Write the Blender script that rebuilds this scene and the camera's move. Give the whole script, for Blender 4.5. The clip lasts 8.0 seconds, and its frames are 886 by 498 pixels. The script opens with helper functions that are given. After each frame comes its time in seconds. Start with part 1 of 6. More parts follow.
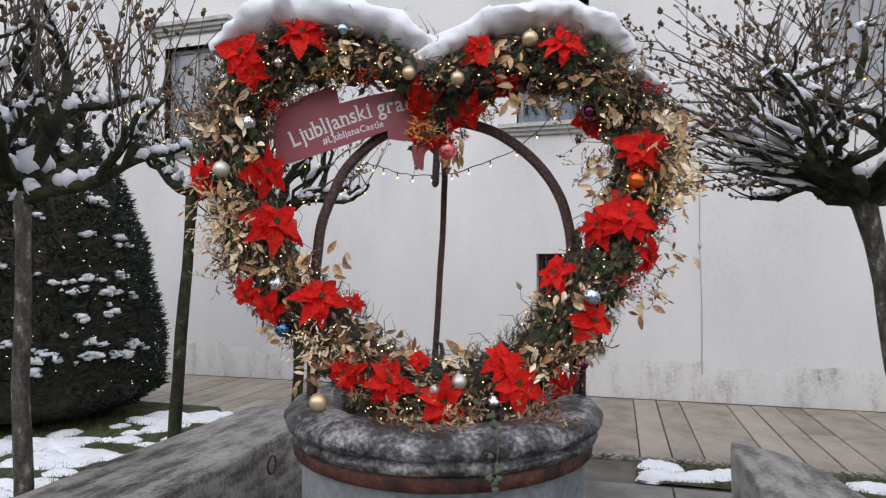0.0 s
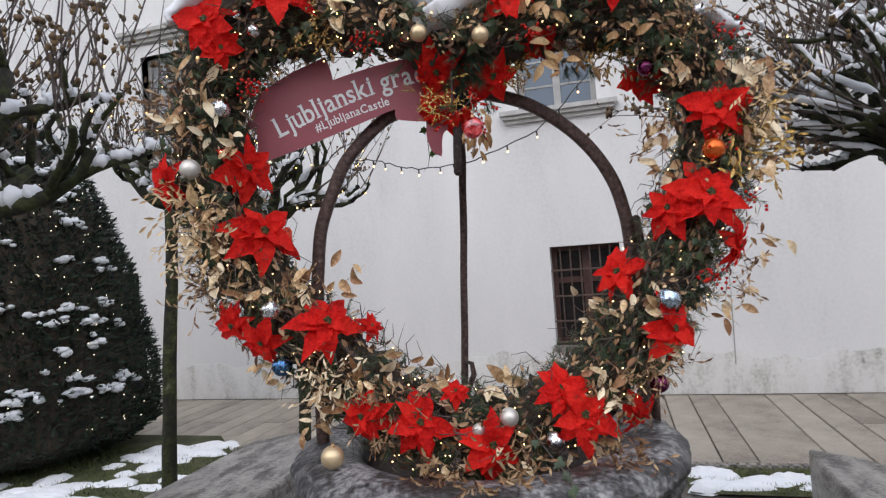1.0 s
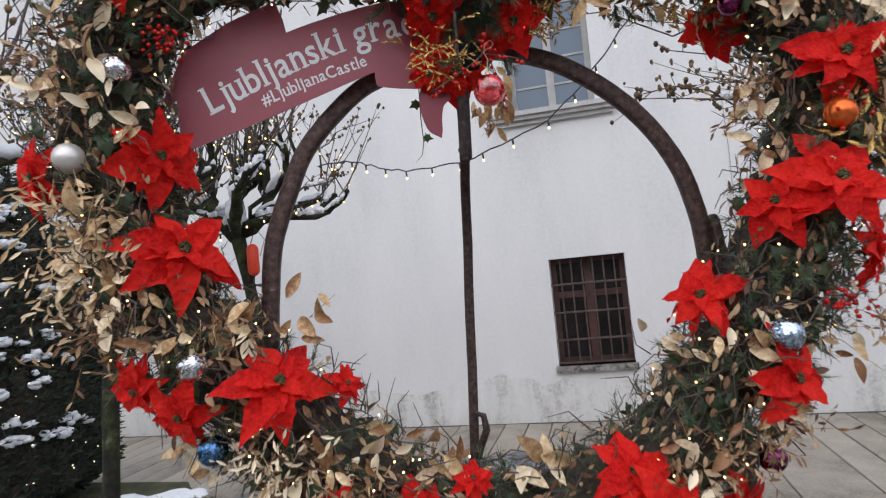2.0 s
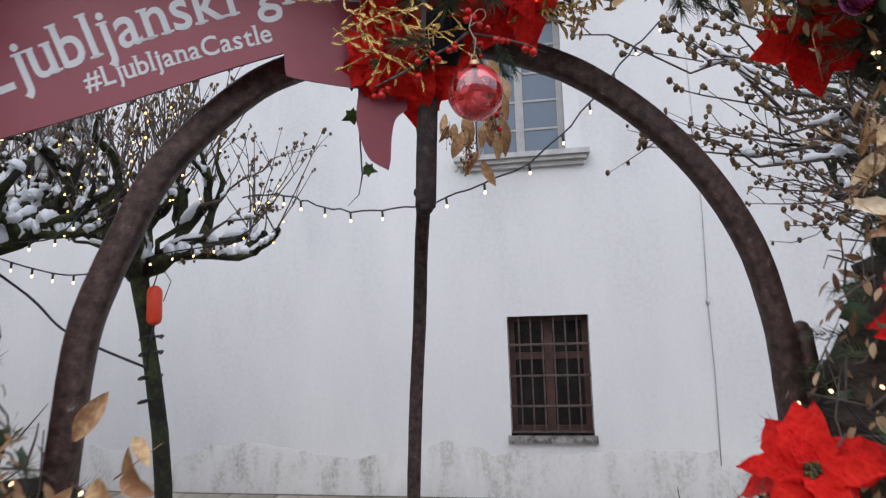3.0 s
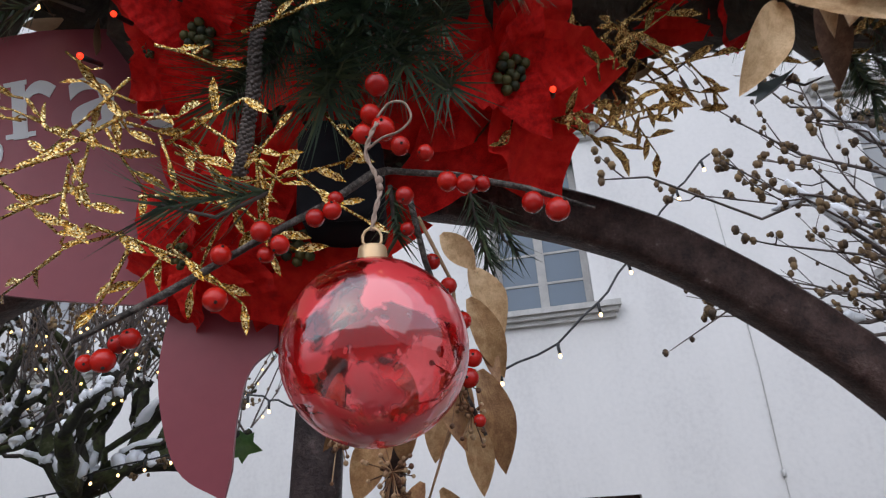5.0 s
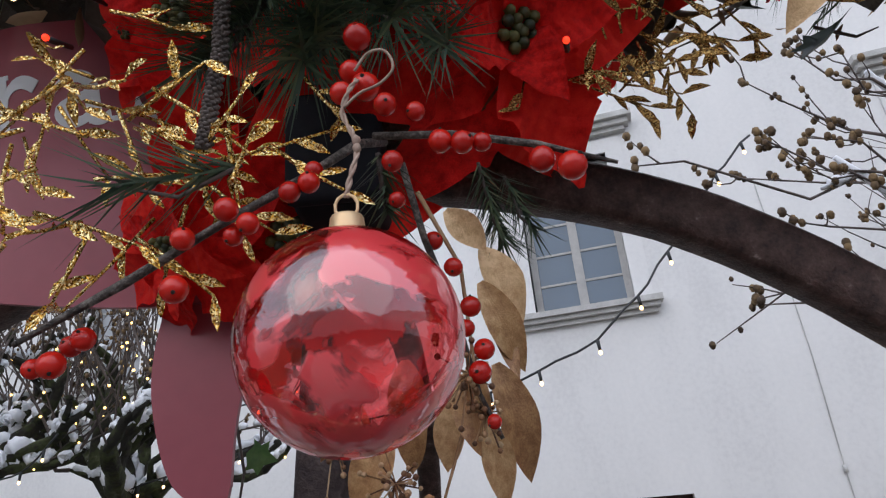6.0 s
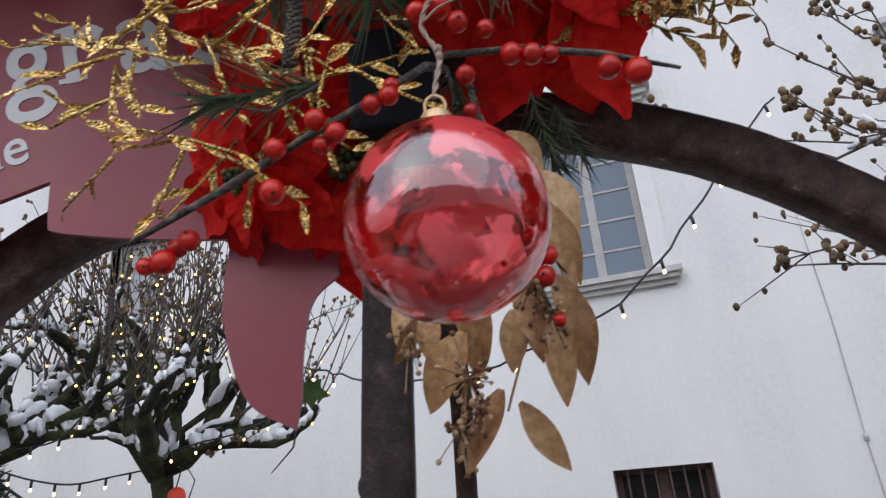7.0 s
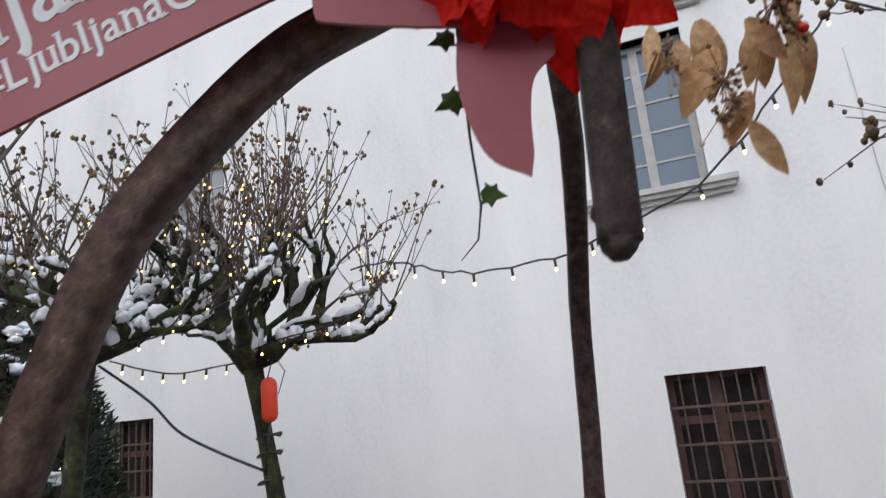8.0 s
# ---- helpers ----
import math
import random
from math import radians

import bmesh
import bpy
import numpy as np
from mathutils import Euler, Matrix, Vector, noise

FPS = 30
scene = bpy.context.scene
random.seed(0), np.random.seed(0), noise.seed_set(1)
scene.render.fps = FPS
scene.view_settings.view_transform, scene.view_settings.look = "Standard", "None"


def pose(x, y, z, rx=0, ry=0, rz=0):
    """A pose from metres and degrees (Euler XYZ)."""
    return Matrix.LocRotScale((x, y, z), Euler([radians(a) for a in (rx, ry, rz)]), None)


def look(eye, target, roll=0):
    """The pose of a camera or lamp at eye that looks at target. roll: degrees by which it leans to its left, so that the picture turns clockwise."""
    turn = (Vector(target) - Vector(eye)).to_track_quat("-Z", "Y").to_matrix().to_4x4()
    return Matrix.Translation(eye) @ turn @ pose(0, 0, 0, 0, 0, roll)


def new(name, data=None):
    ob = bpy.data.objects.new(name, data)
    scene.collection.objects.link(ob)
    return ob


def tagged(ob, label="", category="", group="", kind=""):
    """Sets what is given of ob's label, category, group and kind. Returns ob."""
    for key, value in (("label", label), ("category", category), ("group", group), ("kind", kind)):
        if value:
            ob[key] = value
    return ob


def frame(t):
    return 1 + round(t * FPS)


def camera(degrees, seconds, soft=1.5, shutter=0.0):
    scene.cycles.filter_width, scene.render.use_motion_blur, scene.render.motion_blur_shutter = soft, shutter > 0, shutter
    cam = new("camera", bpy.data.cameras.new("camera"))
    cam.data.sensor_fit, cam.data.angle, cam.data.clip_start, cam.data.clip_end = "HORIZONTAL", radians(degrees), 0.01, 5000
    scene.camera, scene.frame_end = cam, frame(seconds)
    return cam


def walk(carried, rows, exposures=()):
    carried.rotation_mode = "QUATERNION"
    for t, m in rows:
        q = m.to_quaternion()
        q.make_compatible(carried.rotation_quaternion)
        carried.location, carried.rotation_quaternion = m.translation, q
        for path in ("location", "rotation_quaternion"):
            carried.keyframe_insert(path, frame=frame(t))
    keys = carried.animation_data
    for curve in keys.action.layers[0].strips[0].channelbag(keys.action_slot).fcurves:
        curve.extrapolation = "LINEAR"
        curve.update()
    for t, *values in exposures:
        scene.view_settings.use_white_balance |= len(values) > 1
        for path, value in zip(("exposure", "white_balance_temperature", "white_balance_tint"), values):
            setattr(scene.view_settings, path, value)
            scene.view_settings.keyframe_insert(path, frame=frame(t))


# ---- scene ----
cam = camera(72.0, 8.0, soft=1.2, shutter=0.25)
PATH = [
    (0, (0.08, -0.11, 1.678), (-0.467, 1.813, 1.74), -0.1),
    (0.5, (-0.08, 0.111, 1.693), (-0.626, 2.034, 1.757), -1.3),
    (1, (-0.172, 0.353, 1.712), (-0.711, 2.279, 1.771), -4.0),
    (1.2, (-0.204, 0.492, 1.707), (-0.75, 2.415, 1.765), -5.6),
    (2.3, (-0.459, 1.126, 1.777), (-0.892, 3.075, 1.896), -4.4),
    (2.5, (-0.493, 1.252, 1.802), (-0.862, 3.214, 1.929), -3.1),
    (3, (-0.506, 1.549, 1.876), (-0.838, 3.509, 2.101), -1.8),
    (3.5, (-0.531, 1.759, 1.966), (-0.761, 3.709, 2.343), -3.1),
    (4, (-0.546, 1.9, 2.052), (-0.633, 3.823, 2.596), -4.5),
    (4.5, (-0.523, 1.992, 2.1), (-0.688, 3.882, 2.733), -5.6),
    (4.7, (-0.517, 2.031, 2.111), (-0.799, 3.893, 2.785), -3.9),
    (5.8, (-0.504, 2.114, 2.11), (-0.978, 3.915, 2.842), -5.7),
    (6, (-0.506, 2.12, 2.113), (-0.988, 3.921, 2.837), -5.5),
    (6.5, (-0.508, 2.123, 2.101), (-1.01, 3.924, 2.81), -5.0),
    (7, (-0.53, 2.104, 2.08), (-1.073, 3.913, 2.738), -5.6),
    (7.5, (-0.588, 2.072, 2.043), (-1.209, 3.885, 2.614), -6.1),
    (8, (-0.65, 2.014, 1.958), (-1.353, 3.834, 2.401), -5.8),
]
walk(cam, [(t, look(eye, target, roll)) for t, eye, target, roll in PATH],
     exposures=[(0, 0.36, 6520, 11), (1.2, 0.40, 6480, 11), (2.5, 0.39, 6300, 11), (4.0, 0.33, 6200, 11), (6.0, 0.31, 6170, 11), (7.0, 0.37, 6230, 11), (8.0, 0.49, 6410, 10)])

# ---- light: an overcast winter sky ----
world = bpy.data.worlds.new("overcast_sky")
scene.world = world
world.use_nodes = True
wn, wl = world.node_tree.nodes, world.node_tree.links
sky = wn.new("ShaderNodeTexSky")
sky.sky_type, sky.sun_disc = "NISHITA", False
sky.sun_elevation, sky.sun_rotation = radians(38), radians(200)
sky.dust_density, sky.ozone_density = 3.0, 2.0
cloud = wn.new("ShaderNodeMix")
cloud.data_type = "RGBA"
cloud.inputs[0].default_value = 0.8
cloud.inputs[7].default_value = (5.6, 6.0, 6.9, 1)
wl.new(sky.outputs[0], cloud.inputs[6])
wl.new(cloud.outputs[2], wn["Background"].inputs[0])
wn["Background"].inputs[1].default_value = 0.15
sun = new("sun", bpy.data.lights.new("sun", "SUN"))
sun.data.energy, sun.data.angle, sun.data.color = 0.8, radians(90), (1, 0.97, 0.93)
sun.matrix_world = look((3, -9, 10), (0, 3, 1))

# ---- materials ----


def noise_mat(name, stops, scale=6.0, rough=0.7, metal=0.0, bump=0.3, fine=60.0, depth=0.01, rand=0.0, sheen=0.0, island=0.0, spec=0.5, stretch=None):
    """Two scales of noise pick between the stops (position, colour); a fine bump on top."""
    m = bpy.data.materials.new(name)
    m.use_nodes = True
    n, l = m.node_tree.nodes, m.node_tree.links
    b = n["Principled BSDF"]
    tc = n.new("ShaderNodeTexCoord")
    a = n.new("ShaderNodeTexNoise")
    a.inputs["Scale"].default_value, a.inputs["Detail"].default_value, a.inputs["Roughness"].default_value = scale, 6, 0.62
    f = n.new("ShaderNodeTexNoise")
    f.inputs["Scale"].default_value, f.inputs["Detail"].default_value = fine, 4
    where = tc.outputs["Object"]
    if stretch:
        mp = n.new("ShaderNodeMapping")
        mp.inputs["Scale"].default_value = stretch
        l.new(where, mp.inputs["Vector"])
        where = mp.outputs[0]
    l.new(where, a.inputs["Vector"])
    l.new(tc.outputs["Object"], f.inputs["Vector"])
    mix = n.new("ShaderNodeMath")
    mix.operation = "MULTIPLY_ADD"
    mix.inputs[1].default_value = 0.35
    l.new(f.outputs["Fac"], mix.inputs[0])
    l.new(a.outputs["Fac"], mix.inputs[2])
    off = n.new("ShaderNodeMath")
    off.operation = "ADD"
    off.inputs[1].default_value = -0.175
    l.new(mix.outputs[0], off.inputs[0])
    last = off.outputs[0]
    if rand or island:
        src = n.new("ShaderNodeObjectInfo").outputs["Random"] if rand else n.new("ShaderNodeNewGeometry").outputs["Random Per Island"]
        r = n.new("ShaderNodeMath")
        r.operation = "MULTIPLY_ADD"
        r.inputs[1].default_value = rand or island
        l.new(src, r.inputs[0])
        l.new(last, r.inputs[2])
        o2 = n.new("ShaderNodeMath")
        o2.operation = "ADD"
        o2.inputs[1].default_value = -0.5 * (rand or island)
        l.new(r.outputs[0], o2.inputs[0])
        last = o2.outputs[0]
    ramp = n.new("ShaderNodeValToRGB")
    e = ramp.color_ramp.elements
    e[0].position, e[0].color = stops[0][0], (*stops[0][1], 1)
    e[1].position, e[1].color = stops[-1][0], (*stops[-1][1], 1)
    for p, c in stops[1:-1]:
        e.new(p).color = (*c, 1)
    l.new(last, ramp.inputs[0])
    l.new(ramp.outputs[0], b.inputs["Base Color"])
    b.inputs["Roughness"].default_value, b.inputs["Metallic"].default_value = rough, metal
    b.inputs["Specular IOR Level"].default_value = spec
    if sheen:
        b.inputs["Sheen Weight"].default_value = sheen
    if bump:
        bp = n.new("ShaderNodeBump")
        bp.inputs["Strength"].default_value, bp.inputs["Distance"].default_value = bump, depth
        l.new(mix.outputs[0], bp.inputs["Height"])
        l.new(bp.outputs[0], b.inputs["Normal"])
    return m


def glow_mat(name, color, strength):
    m = bpy.data.materials.new(name)
    m.use_nodes = True
    b = m.node_tree.nodes["Principled BSDF"]
    b.inputs["Base Color"].default_value = (*color, 1)
    b.inputs["Emission Color"].default_value = (*color, 1)
    b.inputs["Emission Strength"].default_value = strength
    return m


def gloss_mat(name, color, rough=0.08, metal=1.0, wear=0.0):
    m = noise_mat(name, [(0.3, tuple(c * 0.85 for c in color)), (0.7, color)], 14, rough, metal, wear, 90, 0.002)
    return m


plaster = noise_mat("plaster", [(0.25, (0.60, 0.59, 0.585)), (0.45, (0.70, 0.69, 0.68)), (0.75, (0.78, 0.765, 0.75))], 0.7, 0.9, 0, 0.25, 24, 0.006, stretch=(1.2, 1, 0.4))
damp = noise_mat("damp_render", [(0.26, (0.24, 0.235, 0.205)), (0.36, (0.47, 0.455, 0.42)), (0.48, (0.615, 0.60, 0.57)), (0.75, (0.70, 0.685, 0.66))], 2.6, 0.85, 0, 0.3, 30, 0.008, stretch=(1.5, 1, 0.45))
window_stone = noise_mat("window_stone", [(0.3, (0.36, 0.35, 0.33)), (0.7, (0.56, 0.55, 0.53))], 5, 0.8, 0, 0.3, 70, 0.004)
white_wood = noise_mat("painted_wood", [(0.3, (0.32, 0.31, 0.30)), (0.7, (0.45, 0.44, 0.42))], 9, 0.6, 0, 0.2, 90, 0.002)
dark_room = noise_mat("dark_room", [(0.3, (0.02, 0.02, 0.024)), (0.7, (0.05, 0.05, 0.055))], 3, 0.9, 0, 0, 20)
grille_iron = noise_mat("grille_iron", [(0.3, (0.05, 0.036, 0.03)), (0.7, (0.14, 0.095, 0.075))], 12, 0.7, 0.2, 0.4, 120, 0.002)
red_wood = noise_mat("red_brown_wood", [(0.3, (0.05, 0.022, 0.018)), (0.7, (0.11, 0.05, 0.04))], 8, 0.6, 0, 0.3, 80, 0.002)
paving_stone = noise_mat("paving_stone", [(0.30, (0.14, 0.11, 0.08)), (0.46, (0.30, 0.255, 0.20)), (0.72, (0.44, 0.385, 0.31))], 2.0, 0.3, 0, 0.25, 40, 0.004, rand=0.22)
joint_earth = noise_mat("joint_earth", [(0.3, (0.07, 0.06, 0.05)), (0.7, (0.16, 0.14, 0.12))], 3, 0.9, 0, 0.4, 50, 0.01)
well_stone = noise_mat("well_stone", [(0.38, (0.02, 0.018, 0.018)), (0.46, (0.055, 0.052, 0.052)), (0.52, (0.11, 0.106, 0.108)), (0.58, (0.21, 0.207, 0.21)), (0.68, (0.42, 0.405, 0.395))], 6.5, 0.42, 0, 0.9, 52, 0.022)
drum_stone = noise_mat("drum_stone", [(0.3, (0.12, 0.135, 0.145)), (0.5, (0.27, 0.29, 0.30)), (0.7, (0.42, 0.43, 0.43))], 3.0, 0.7, 0, 0.5, 40, 0.01)
rust = noise_mat("rusted_iron", [(0.36, (0.022, 0.012, 0.01)), (0.5, (0.085, 0.03, 0.02)), (0.66, (0.17, 0.062, 0.04))], 8, 0.7, 0.1, 0.9, 70, 0.01)
old_iron = noise_mat("brown_iron", [(0.34, (0.032, 0.017, 0.014)), (0.5, (0.075, 0.042, 0.035)), (0.63, (0.115, 0.07, 0.058)), (0.70, (0.16, 0.11, 0.092)), (0.78, (0.36, 0.29, 0.26))], 62, 0.55, 0.2, 1.0, 420, 0.003)
dark_iron = noise_mat("dark_iron", [(0.32, (0.014, 0.009, 0.009)), (0.5, (0.038, 0.024, 0.023)), (0.66, (0.07, 0.05, 0.047)), (0.78, (0.16, 0.12, 0.11))], 64, 0.6, 0.2, 1.0, 420, 0.003)
kerb_stone = noise_mat("kerb_stone", [(0.32, (0.035, 0.031, 0.028)), (0.43, (0.11, 0.10, 0.09)), (0.52, (0.235, 0.22, 0.2)), (0.7, (0.37, 0.35, 0.32))], 6.5, 0.34, 0, 1.0, 44, 0.014, stretch=(1.6, 0.55, 1.6))
plate_stone = noise_mat("grey_plate_stone", [(0.3, (0.075, 0.07, 0.062)), (0.5, (0.16, 0.15, 0.135)), (0.7, (0.25, 0.235, 0.21))], 3, 0.3, 0, 0.3, 45, 0.004, rand=0.15)
soil = noise_mat("winter_lawn_soil", [(0.3, (0.03, 0.028, 0.015)), (0.5, (0.055, 0.065, 0.025)), (0.7, (0.10, 0.085, 0.05))], 5, 0.95, 0, 0.8, 60, 0.03)
grass_mat = noise_mat("grass_blades", [(0.3, (0.05, 0.07, 0.016)), (0.7, (0.13, 0.15, 0.04))], 4, 0.7, 0, 0, 30, island=0.3)
snow_mat = noise_mat("snow", [(0.3, (0.78, 0.80, 0.84)), (0.7, (0.88, 0.89, 0.91))], 9, 0.75, 0, 0.5, 55, 0.012)
bark = noise_mat("bark", [(0.3, (0.025, 0.022, 0.017)), (0.48, (0.07, 0.06, 0.05)), (0.6, (0.13, 0.118, 0.10)), (0.68, (0.29, 0.285, 0.25))], 14, 0.9, 0, 0.9, 60, 0.015, stretch=(1.6, 1.6, 0.7))
mossy = noise_mat("mossy_bark", [(0.3, (0.010, 0.008, 0.007)), (0.47, (0.022, 0.020, 0.012)), (0.57, (0.038, 0.045, 0.012)), (0.66, (0.06, 0.066, 0.024)), (0.76, (0.16, 0.165, 0.12))], 9, 0.95, 0, 0.9, 50, 0.02)
twig_mat = noise_mat("twig_bark", [(0.3, (0.05, 0.038, 0.034)), (0.7, (0.16, 0.125, 0.108))], 20, 0.85, 0, 0.4, 120, 0.003)
pod_mat = noise_mat("seed_pod", [(0.3, (0.05, 0.03, 0.016)), (0.5, (0.13, 0.08, 0.038)), (0.7, (0.25, 0.16, 0.07))], 30, 0.8, 0, 0.4, 150, 0.003, island=0.3)
hedge_mat = noise_mat("yew_needles", [(0.25, (0.006, 0.011, 0.009)), (0.5, (0.014, 0.026, 0.016)), (0.75, (0.03, 0.048, 0.024))], 5, 0.75, 0, 0, 40, island=0.35)
petal_mat = noise_mat("red_velvet_petal", [(0.22, (0.46, 0.006, 0.006)), (0.48, (0.80, 0.016, 0.012)), (0.75, (0.93, 0.036, 0.02))], 11, 0.75, 0, 0.35, 140, 0.003, rand=0.26, sheen=0.04, spec=0.2)


def velvet(m, see=0.34):
    """Thin cloth: herringbone veins in the relief, and light that comes through from behind."""
    n, l = m.node_tree.nodes, m.node_tree.links
    b, out = n["Principled BSDF"], n["Material Output"]
    tc, sep = n.new("ShaderNodeTexCoord"), n.new("ShaderNodeSeparateXYZ")
    l.new(tc.outputs["Object"], sep.inputs[0])
    side, slant, wave = (n.new("ShaderNodeMath") for _ in range(3))
    side.operation, slant.operation, wave.operation = "ABSOLUTE", "MULTIPLY_ADD", "SINE"
    l.new(sep.outputs["Y"], side.inputs[0])
    l.new(side.outputs[0], slant.inputs[0])
    slant.inputs[1].default_value = -0.8
    l.new(sep.outputs["X"], slant.inputs[2])
    wide = n.new("ShaderNodeMath")
    wide.operation = "MULTIPLY"
    wide.inputs[1].default_value = 46.0
    l.new(slant.outputs[0], wide.inputs[0])
    l.new(wide.outputs[0], wave.inputs[0])
    vein = n.new("ShaderNodeBump")
    vein.inputs["Strength"].default_value, vein.inputs["Distance"].default_value = 0.16, 0.012
    l.new(wave.outputs[0], vein.inputs["Height"])
    old = b.inputs["Normal"].links[0].from_node
    l.new(old.outputs[0], vein.inputs["Normal"])
    l.new(vein.outputs[0], b.inputs["Normal"])
    thin, mix = n.new("ShaderNodeBsdfTranslucent"), n.new("ShaderNodeMixShader")
    l.new(b.inputs["Base Color"].links[0].from_socket, thin.inputs["Color"])
    mix.inputs[0].default_value = see
    l.new(b.outputs[0], mix.inputs[1])
    l.new(thin.outputs[0], mix.inputs[2])
    l.new(mix.outputs[0], out.inputs[0])


velvet(petal_mat)
stamen_mat = noise_mat("stamen_green", [(0.35, (0.012, 0.02, 0.006)), (0.8, (0.11, 0.10, 0.02))], 60, 0.6, 0, 0, 200, island=0.5)
pine_mat = noise_mat("pine_needle", [(0.25, (0.028, 0.052, 0.032)), (0.5, (0.062, 0.098, 0.05)), (0.75, (0.15, 0.17, 0.075))], 6, 0.6, 0, 0, 40, island=0.4)
ivy_mat = noise_mat("ivy_leaf", [(0.25, (0.018, 0.034, 0.015)), (0.5, (0.04, 0.068, 0.026)), (0.75, (0.09, 0.115, 0.042))], 12, 0.45, 0, 0.2, 90, 0.002, island=0.35)
fresh_ivy_mat = noise_mat("fresh_ivy_leaf", [(0.3, (0.04, 0.11, 0.018)), (0.7, (0.12, 0.23, 0.045))], 30, 0.45, 0, 0.2, 120, 0.002)
core_mat = noise_mat("dark_moss_core", [(0.3, (0.026, 0.021, 0.016)), (0.7, (0.085, 0.065, 0.045))], 16, 0.95, 0, 0.9, 80, 0.02)
dry_mat = noise_mat("dry_leaf", [(0.2, (0.10, 0.042, 0.018)), (0.5, (0.29, 0.155, 0.07)), (0.8, (0.52, 0.36, 0.2))], 15, 0.6, 0, 0.2, 90, 0.002, island=0.85)
gold_leaf_mat = noise_mat("gold_painted_leaf", [(0.15, (0.26, 0.12, 0.05)), (0.48, (0.60, 0.41, 0.21)), (0.78, (0.86, 0.72, 0.5))], 5, 0.45, 0.25, 0.2, 60, 0.002, rand=0.9)
bronze_leaf_mat = noise_mat("bronze_gold_leaf", [(0.2, (0.25, 0.12, 0.05)), (0.5, (0.49, 0.285, 0.125)), (0.8, (0.74, 0.51, 0.27))], 7, 0.38, 0.15, 0.35, 60, 0.002, rand=0.42)
# the gold leaf again in browner tones: the shade under the wreath is in its colour
shaded_leaf_mat = noise_mat("shaded_gold_leaf", [(0.2, (0.13, 0.06, 0.03)), (0.5, (0.26, 0.145, 0.075)), (0.8, (0.50, 0.34, 0.17))], 8, 0.5, 0.2, 0.25, 60, 0.002, rand=0.6)


def glitter(name, dull, body, spark, scale=1500.0, tilt=1.1, rough=0.22, metal=0.7):
    """Loose foil grains: each cell has its own tone and its own slant."""
    m = bpy.data.materials.new(name)
    m.use_nodes = True
    n, l = m.node_tree.nodes, m.node_tree.links
    b = n["Principled BSDF"]
    tc, cell, geo = n.new("ShaderNodeTexCoord"), n.new("ShaderNodeTexVoronoi"), n.new("ShaderNodeNewGeometry")
    cell.inputs["Scale"].default_value = scale
    l.new(tc.outputs["Object"], cell.inputs["Vector"])
    sep, ramp = n.new("ShaderNodeSeparateColor"), n.new("ShaderNodeValToRGB")
    l.new(cell.outputs["Color"], sep.inputs[0])
    e = ramp.color_ramp.elements
    e[0].position, e[0].color = 0.1, (*dull, 1)
    e[1].position, e[1].color = 0.9, (*spark, 1)
    e.new(0.5).color = (*body, 1)
    l.new(sep.outputs[0], ramp.inputs[0])
    l.new(ramp.outputs[0], b.inputs["Base Color"])
    shift, add, unit = (n.new("ShaderNodeVectorMath") for _ in range(3))
    shift.operation, add.operation, unit.operation = "MULTIPLY_ADD", "ADD", "NORMALIZE"
    l.new(cell.outputs["Color"], shift.inputs[0])
    shift.inputs[1].default_value, shift.inputs[2].default_value = (tilt,) * 3, (-tilt / 2,) * 3
    l.new(geo.outputs["Normal"], add.inputs[0])
    l.new(shift.outputs[0], add.inputs[1])
    l.new(add.outputs[0], unit.inputs[0])
    l.new(unit.outputs[0], b.inputs["Normal"])
    b.inputs["Roughness"].default_value, b.inputs["Metallic"].default_value = rough, metal
    return m


glitter_mat = glitter("gold_glitter", (0.16, 0.055, 0.004), (0.72, 0.38, 0.04), (1.0, 0.84, 0.42))
copper_mat = glitter("copper_glitter_leaf", (0.06, 0.026, 0.006), (0.36, 0.18, 0.035), (0.95, 0.66, 0.25))
berry_mat = noise_mat("red_berry", [(0.3, (0.36, 0.006, 0.004)), (0.7, (0.66, 0.018, 0.008))], 90, 0.16, 0, 0.12, 300, 0.001, rand=0.3, spec=0.5)
cane_mat = noise_mat("grey_brown_twig", [(0.34, (0.022, 0.018, 0.016)), (0.5, (0.075, 0.062, 0.053)), (0.68, (0.2, 0.175, 0.15))], 240, 0.8, 0, 1.0, 900, 0.002)
twine_mat = noise_mat("jute_twine", [(0.3, (0.26, 0.17, 0.13)), (0.7, (0.50, 0.38, 0.30))], 150, 0.9, 0, 0.6, 500, 0.001)
banner_mat = noise_mat("crimson_board", [(0.3, (0.27, 0.052, 0.072)), (0.7, (0.33, 0.068, 0.088))], 3, 0.42, 0, 0.05, 90, 0.001)
letter_mat = noise_mat("pale_lettering", [(0.3, (0.72, 0.73, 0.73)), (0.7, (0.80, 0.81, 0.81))], 8, 0.5, 0, 0, 60)
cable_mat = noise_mat("black_cable", [(0.3, (0.012, 0.013, 0.014)), (0.7, (0.03, 0.03, 0.032))], 30, 0.5, 0, 0, 90)
box_mat = noise_mat("matt_black_plastic", [(0.3, (0.010, 0.010, 0.013)), (0.7, (0.02, 0.02, 0.024))], 20, 0.8, 0, 0, 90, spec=0.15)
dark_glass = noise_mat("dim_window_glass", [(0.3, (0.015, 0.013, 0.013)), (0.7, (0.035, 0.03, 0.03))], 4, 0.15, 0, 0, 40, spec=0.25)
orange_mat = noise_mat("orange_plastic", [(0.3, (0.74, 0.05, 0.018)), (0.7, (0.84, 0.075, 0.025))], 8, 0.45, 0, 0.05, 90, 0.001)
